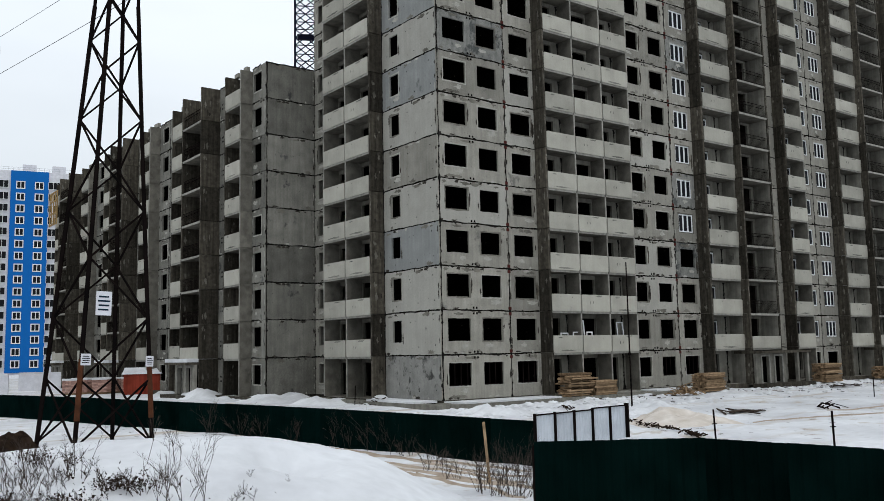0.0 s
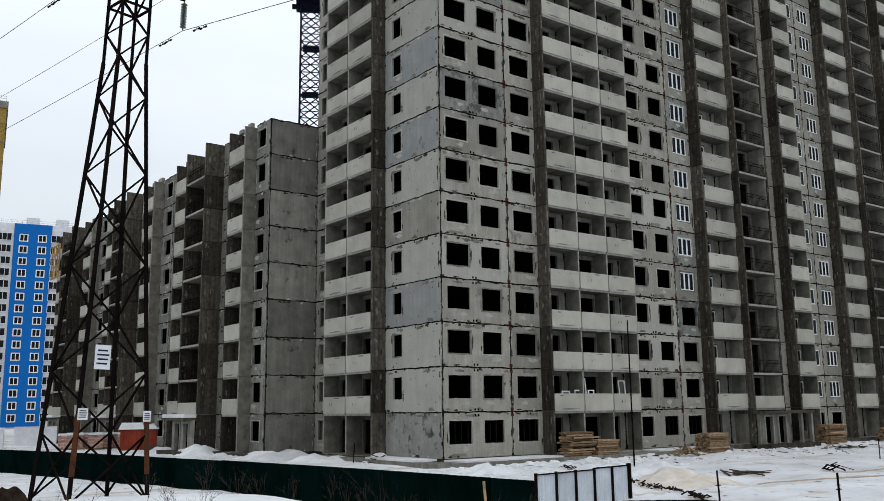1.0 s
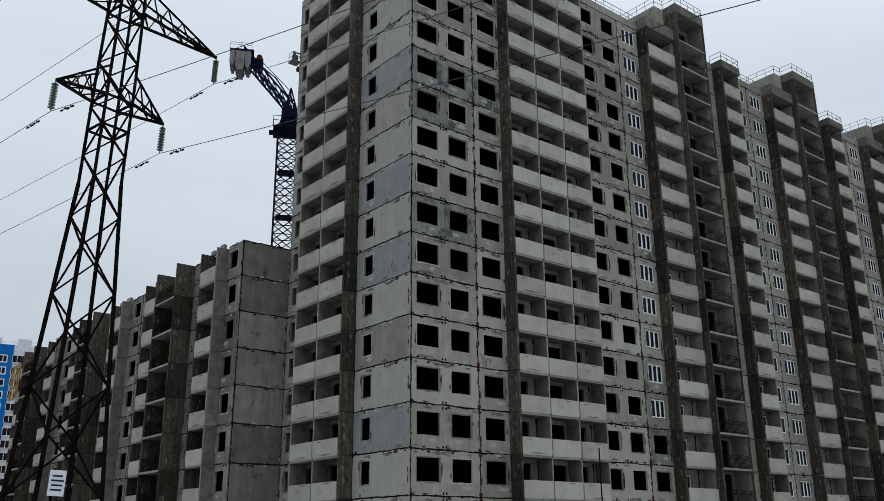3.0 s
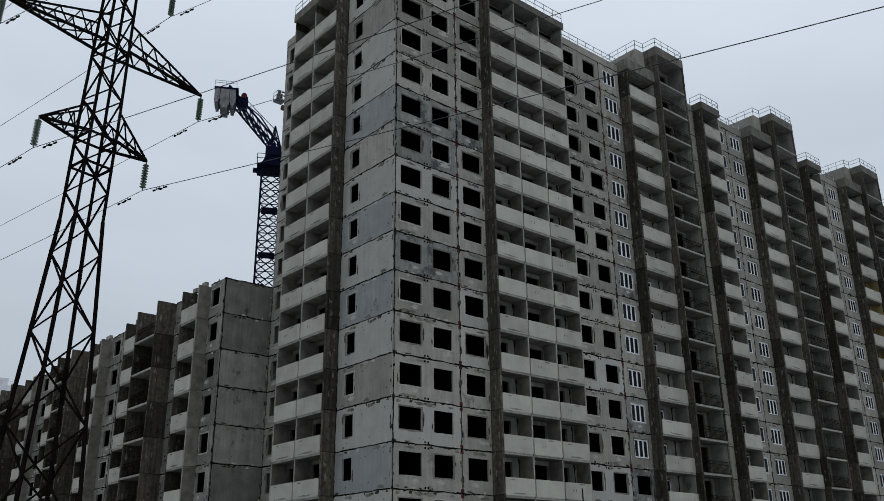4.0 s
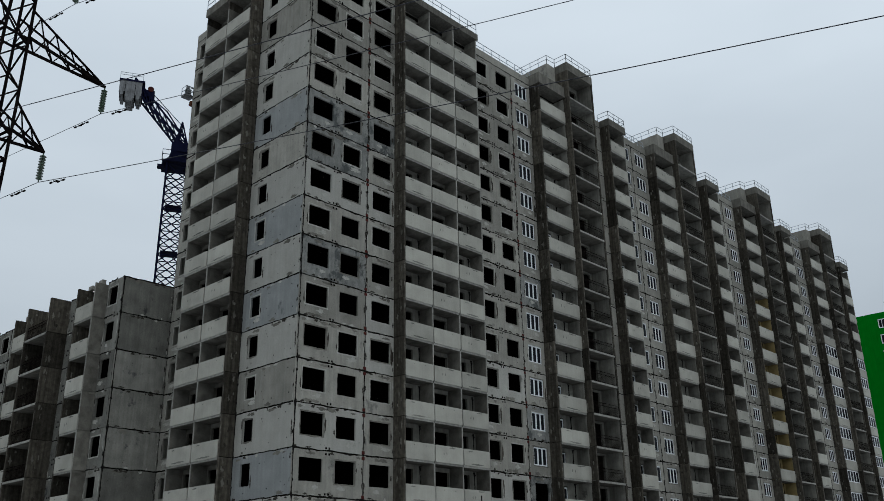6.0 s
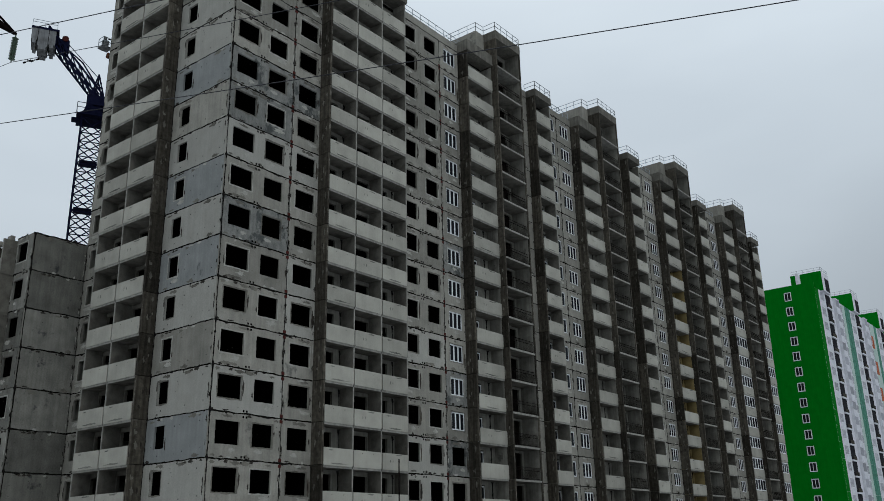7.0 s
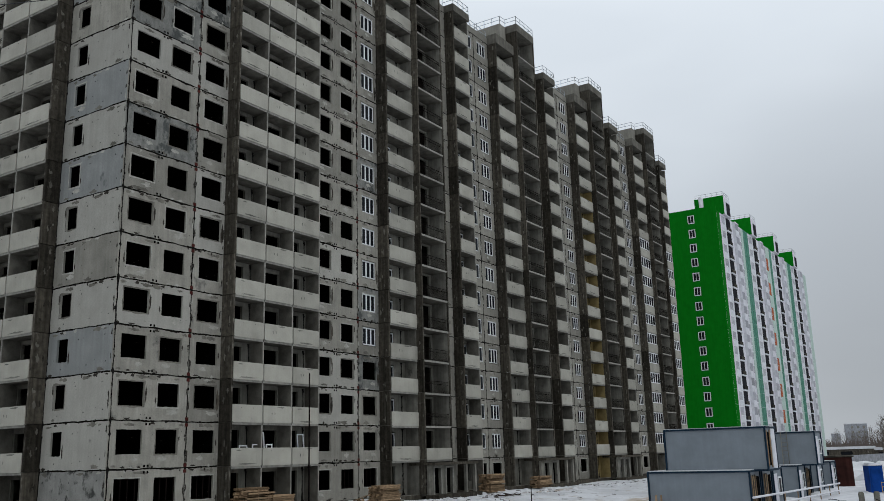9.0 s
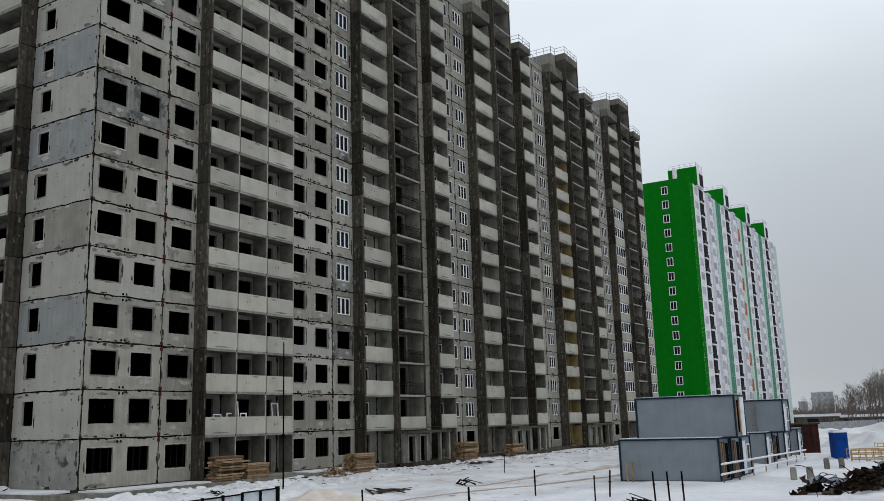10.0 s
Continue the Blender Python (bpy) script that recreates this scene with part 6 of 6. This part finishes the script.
def tyre_track(a, b, wide, seed):
    """A ragged strip of slush that follows the ground."""
    def build(bm):
        prev, n = None, 70
        for i in range(n + 1):
            f = i / n
            x, y = a[0] + (b[0] - a[0]) * f, a[1] + (b[1] - a[1]) * f
            dx, dy = b[0] - a[0], b[1] - a[1]
            l = math.hypot(dx, dy)
            nx, ny = -dy / l, dx / l
            off = 0.8 * noise.noise((f * 3, seed, 0.0))
            w = wide * (0.35 + 0.9 * abs(noise.noise((f * 9, seed, 3.0)))) * min(1.0, 8 * f, 8 * (1 - f)) + 0.01
            ring = []
            for s in (-1, -0.33, 0.33, 1):
                px, py = x + nx * (off + s * w), y + ny * (off + s * w)
                ring.append(bm.verts.new((px, py, ground_z(px, py) + (0.05 if abs(s) < 0.5 else -0.01))))
            if prev:
                for j in range(3):
                    bm.faces.new((prev[j], prev[j + 1], ring[j + 1], ring[j]))
            prev = ring
        bmesh.ops.recalc_face_normals(bm, faces=bm.faces[:])
    tagged(part("tyre_track", build, MUD, smooth=True), "brown slushy tyre track across the snow", "tyre track", "tyre tracks")


for i, (a, da, b, db, w) in enumerate(((28.0, 44, 42.5, 33, 0.35), (28.5, 42.4, 42.5, 31.8, 0.3), (29.0, 41, 42.5, 30.6, 0.38), (30.5, 38.4, 42.6, 29.6, 0.3), (32.0, 36, 42.6, 28.6, 0.3), (35.0, 33.4, 42.6, 27.4, 0.25), (56.0, 44, 74.0, 70, 0.3), (60.0, 52, 75.0, 85, 0.3))):
    tyre_track(spot(a, da), spot(b, db), w, i * 2.1)


# ---- bare trees and weeds ----
def twig(bm, p, d, length, r, depth, rnd):
    q = p + d * length
    rod(bm, p, q, r, r * 0.6, 4 if depth < 2 else 5)
    if depth == 0:
        return
    for i in range(3 if depth > 1 else 4):
        f = rnd.uniform(0.35, 1.0)
        turn = Vector((rnd.gauss(0, 0.45), rnd.gauss(0, 0.45), rnd.gauss(0.12, 0.2)))
        twig(bm, p.lerp(q, f), (d + turn).normalized(), length * rnd.uniform(0.4, 0.7), r * 0.6, depth - 1, rnd)


def tree_meshes(seed, height):
    rnd = random.Random(seed)
    up = Vector((0, 0, 1))

    def crown(bm):
        for i in range(16):
            f = 0.3 + 0.68 * i / 16
            a = rnd.uniform(0, 6.28)
            d = Vector((math.cos(a) * 0.6, math.sin(a) * 0.6, 0.8)).normalized()
            twig(bm, up * height * f, d, height * 0.34 * (1.15 - f), 0.022, 3, rnd)
    return mesh_of(lambda bm: rod(bm, (0, 0, -0.5), (0, 0, height), 0.09, 0.02, 7), TREE), mesh_of(crown, TREE)


TREES = [tree_meshes(i, 8.5) for i in range(4)]
rnd = random.Random(5)
for i in range(70):
    az, d = (rnd.uniform(83.1, 87.4), rnd.uniform(185, 270)) if i < 56 else (rnd.uniform(80.4, 83), rnd.uniform(280, 360))
    trunk, crown = TREES[i % 4]
    root = thing("bare_tree", pose(*spot(az, d), -0.5, 0, 0, i * 67), "leafless dark birch tree beyond the site", "tree", "bare trees")
    s = rnd.uniform(0.8, 1.15) * (min(1.45, 0.85 + 0.22 * (az - 82.5)) if i < 56 else 0.95)
    root.scale = (s, s, s)
    put("trunk", trunk, root)
    put("crown", crown, root)


def weeds(x, y, n, h, seed):
    rnd = random.Random(seed)
    d_eye = math.hypot(x - EYE.x, y - EYE.y)
    z = ground_z(x, y)

    def build(bm):
        for i in range(n):
            a, r = rnd.uniform(0, 6.28), rnd.uniform(0, 0.5)
            d = Vector((rnd.gauss(0, 0.35), rnd.gauss(0, 0.35), 1)).normalized()
            twig(bm, Vector((x + r * math.cos(a), y + r * math.sin(a), z - 0.05)), d, h * rnd.uniform(0.5, 1.0), 0.0045 if d_eye < 20 else 0.009, 3 if h < 0.65 else 2, rnd)
    tagged(part("weed_clump", build, BARK), "dry leafless weeds poking through the snow", "weeds", "dry weeds")


spots = [(20.3, 15.0, 12, 1.0), (20.9, 14.6, 10, 0.9), (19.8, 14.0, 16, 0.5), (20.6, 13.8, 16, 0.5), (16.8, 14.2, 22, 0.4), (17.8, 14.0, 24, 0.35), (18.6, 13.9, 20, 0.35), (16.0, 14.4, 14, 0.4), (15.2, 14.6, 10, 0.6),
         (11.3, 14.5, 26, 0.6), (12.0, 14.7, 28, 0.55), (12.7, 14.5, 26, 0.5), (13.5, 14.4, 22, 0.45), (12.3, 15.4, 18, 0.55), (13.1, 15.6, 14, 0.5), (14.2, 14.6, 16, 0.4), (11.2, 15.6, 18, 0.7), (14.6, 15.6, 10, 0.6),
         (24.0, 13.7, 8, 0.4), (25.2, 13.8, 7, 0.45), (28.0, 14.0, 5, 0.4), (22.4, 30.0, 10, 1.0)]
# along the fence and in the hollow before it
spots += [(a, f - 0.8, 10, 1.3) for a, f in ((22.3, 53), (24.3, 50.5), (25.4, 49.2), (27.6, 46.6), (30.0, 44.2), (31.0, 43.2), (32.4, 42), (33.5, 41))]
spots += [(39.0, 29.0, 16, 1.0), (40.4, 28.0, 20, 1.2), (41.6, 27.5, 20, 1.3), (42.2, 29.5, 14, 1.2), (36.0, 34.0, 12, 0.8), (37.4, 32.0, 12, 0.9), (34.2, 38.0, 10, 0.7), (43.4, 24.0, 14, 1.1), (44.6, 23.6, 10, 0.9), (46.0, 23.0, 8, 0.7)]
for i, (az, d, n, h) in enumerate(spots):
    if d < 20:
        n, h = (n // 2, h * 0.5) if az < 14 else (n // 4, h * 0.6)
    weeds(*spot(az, d), n, h, 40 + i)

def brush(az, d, n, h, leaves, seed, lean=0.45):
    """Dry brushwood with withered leaves still on it."""
    x, y = spot(az, d)
    z = ground_z(x, y)
    rnd = random.Random(seed)
    root = thing("dry_shrub", pose(x, y, z), "dry brown shrub with withered leaves in the snow", "shrub", "dry shrubs")

    def stems(bm):
        for i in range(n):
            a, r = rnd.uniform(0, 6.28), rnd.uniform(0, 0.3)
            e = Vector((rnd.gauss(0, lean), rnd.gauss(0, lean), 1)).normalized()
            twig(bm, Vector((r * math.cos(a), r * math.sin(a), -0.05)), e, h * rnd.uniform(0.55, 1.0), 0.0055, 3, rnd)

    def foliage(bm):
        for i in range(leaves):
            a, r = rnd.uniform(0, 6.28), abs(rnd.gauss(0, 0.32))
            c = Vector((r * math.cos(a), r * math.sin(a), h * rnd.uniform(0.1, 0.9)))
            u = Vector((rnd.gauss(0, 1), rnd.gauss(0, 1), rnd.gauss(0, 1))).normalized() * rnd.uniform(0.014, 0.034)
            v = u.cross(Vector((rnd.gauss(0, 1), rnd.gauss(0, 1), 1))).normalized() * rnd.uniform(0.009, 0.022)
            w = u.cross(v).normalized() * 0.004
            ring = [bm.verts.new(c + e) for e in (u, v + w, -u, -v + w)]
            bm.faces.new(ring)
    part("stems", stems, BARK, root)
    if leaves:
        part("withered_leaves", foliage, EARTH, root)


brush(20.4, 13.0, 3, 0.98, 0, 301, 0.08)
brush(20.9, 13.1, 2, 0.85, 0, 303, 0.2)
brush(19.5, 13.2, 2, 0.7, 0, 302, 0.25)
for i, (az, d, n, h, leaves) in enumerate(((10.8, 13.4, 16, 0.42, 260), (11.5, 13.0, 18, 0.4, 320), (12.3, 13.2, 18, 0.36, 360), (13.1, 13.0, 16, 0.32, 300), (13.8, 13.4, 10, 0.34, 160), (15.2, 13.2, 8, 0.3, 90),
                                           (16.6, 13.9, 8, 0.24, 110), (17.4, 13.8, 9, 0.24, 150), (18.2, 13.9, 8, 0.2, 100), (12.6, 15.4, 8, 0.3, 80), (14.4, 14.6, 6, 0.4, 40), (24.6, 13.6, 4, 0.3, 10))):
    brush(az, d, n, h, leaves, 320 + i)

# distant low blocks on the horizon
for az, d, w, h in ((81.85, 620, 13, 15.5), (80.75, 700, 6, 11)):
    x, y = spot(az, d)
    b = thing("distant_building", pose(x, y, 0, 0, 0, -az + 90), "hazy grey apartment house on the horizon", "building", "distant houses")
    part("wall", lambda bm: box(bm, -6, 6, -w / 2, w / 2, -1, h), HAZE, b)
    part("roof", lambda bm: box(bm, -6.3, 6.3, -w / 2 - 0.3, w / 2 + 0.3, h, h + 0.5), SNOW, b)
    pane = mesh_of(lambda bm: box(bm, -6.06, -5.95, 0, 1.3, 0, 1.3), BACK)
    for k in range(int(h / 3)):
        for j in range(int(w / 3.4)):
            put("window", pane, b, (0, -w / 2 + 1 + 3.4 * j, 1 + 3 * k))


def thicket(bm):
    rnd = random.Random(9)
    for i in range(500):
        x, y = spot(rnd.uniform(79.5, 90), rnd.uniform(300, 520))
        h = rnd.uniform(2.2, 6.2)
        for j in range(5):
            rod(bm, (x + rnd.uniform(-2, 2), y + rnd.uniform(-2, 2), -0.5), (x + rnd.uniform(-3, 3), y + rnd.uniform(-3, 3), h * rnd.uniform(0.5, 1)), 0.3, 0.08, 4)


def warehouse(az, d, wide, top):
    root = thing("low_warehouse", pose(*spot(az, d), -0.5, 0, 0, -az), "low grey warehouse with a snow-covered roof", "warehouse", "distant houses")
    part("wall", lambda bm: box(bm, -wide / 2, wide / 2, 0, 12, 0, top), RAW, root)
    part("roof", lambda bm: box(bm, -wide / 2 - 0.4, wide / 2 + 0.4, -0.4, 12.4, top, top + 0.7), SNOW, root)
    for i in range(int(wide / 6)):
        part("window", lambda bm: box(bm, -wide / 2 + 1.5 + 6 * i, -wide / 2 + 4.5 + 6 * i, -0.05, 0.02, 0.9, top - 0.6), GLASS, root)


warehouse(81.0, 275, 16, 2.4)
warehouse(83.4, 290, 20, 1.9)
tagged(part("far_thicket", thicket, TREE), "dark leafless thicket along the horizon", "thicket", kind="stuff")


def ochre_tower():
    x, y = spot(9.78, 138)
    root = thing("apartment_block", pose(x, y, -0.4, 0, 0, -9.8), "ochre brick high-rise with a flat roof", BLOCK)
    part("wall", lambda bm: box(bm, -16, 0, 0, 22, -1, 47.2), OCHRE, root)
    part("cornice", lambda bm: box(bm, -16.2, 0.2, -0.2, 22.2, 47.2, 48.2), BACK, root)
    band = mesh_of(lambda bm: box(bm, -16.04, 0.04, -0.04, 22.04, 0, 0.12), BACK)
    for k in range(1, 17):
        put("band", band, root, (0, 0, H * k))
    railing("railing", root, [(-15.9, 0, 48.2), (-0.1, 0, 48.2)], 0.8)


ochre_tower()


def cradle():
    root = thing("work_cradle", pose(0.25, 16.0, 42.3), "white work cradle hung at the tower's far corner", "cradle")
    part("deck", lambda bm: box(bm, -0.9, -0.1, 0.02, 0.8, 0, 0.12), BLOCKS, root)
    railing("railing", root, [(-0.85, 0.8, 0.1), (-0.85, 0.05, 0.1), (-0.15, 0.05, 0.1)], 0.8)
    part("motor", lambda bm: (box(bm, -0.7, -0.3, 0.2, 0.6, 0.12, 0.75), rod(bm, (-0.5, 0.4, 0.75), (-0.5, 0.4, 1.1), 0.12, sides=8)), BLOCKS, root)
    for z in (0.06, 0.8):
        part("bracket", lambda bm: bar(bm, (-0.5, 0.06, z), (0.35, -0.12, z), 0.06), STEEL, root)
    part("winch", lambda bm: rod(bm, (-0.2, 0.4, -0.45), (0.2, 0.4, -0.45), 0.25, sides=10), RUST, root)


cradle()


# yellow scaffolding left on top of the wing
def scaffold():
    x, y = -6.0, 70.5
    root = thing("scaffold", pose(x, y, 19.6), "small orange scaffold platform hung on the wing", "scaffold")
    for i in range(5):
        part("upright", lambda bm: bar(bm, (0, i * 0.9, 0), (0, i * 0.9, 4.2), 0.12), YELLOW, root)
    for z in (0.1, 1.5, 3.0, 4.1):
        part("ledger", lambda bm: bar(bm, (0, 0, z), (0, 3.6, z), 0.12), YELLOW, root)


scaffold()
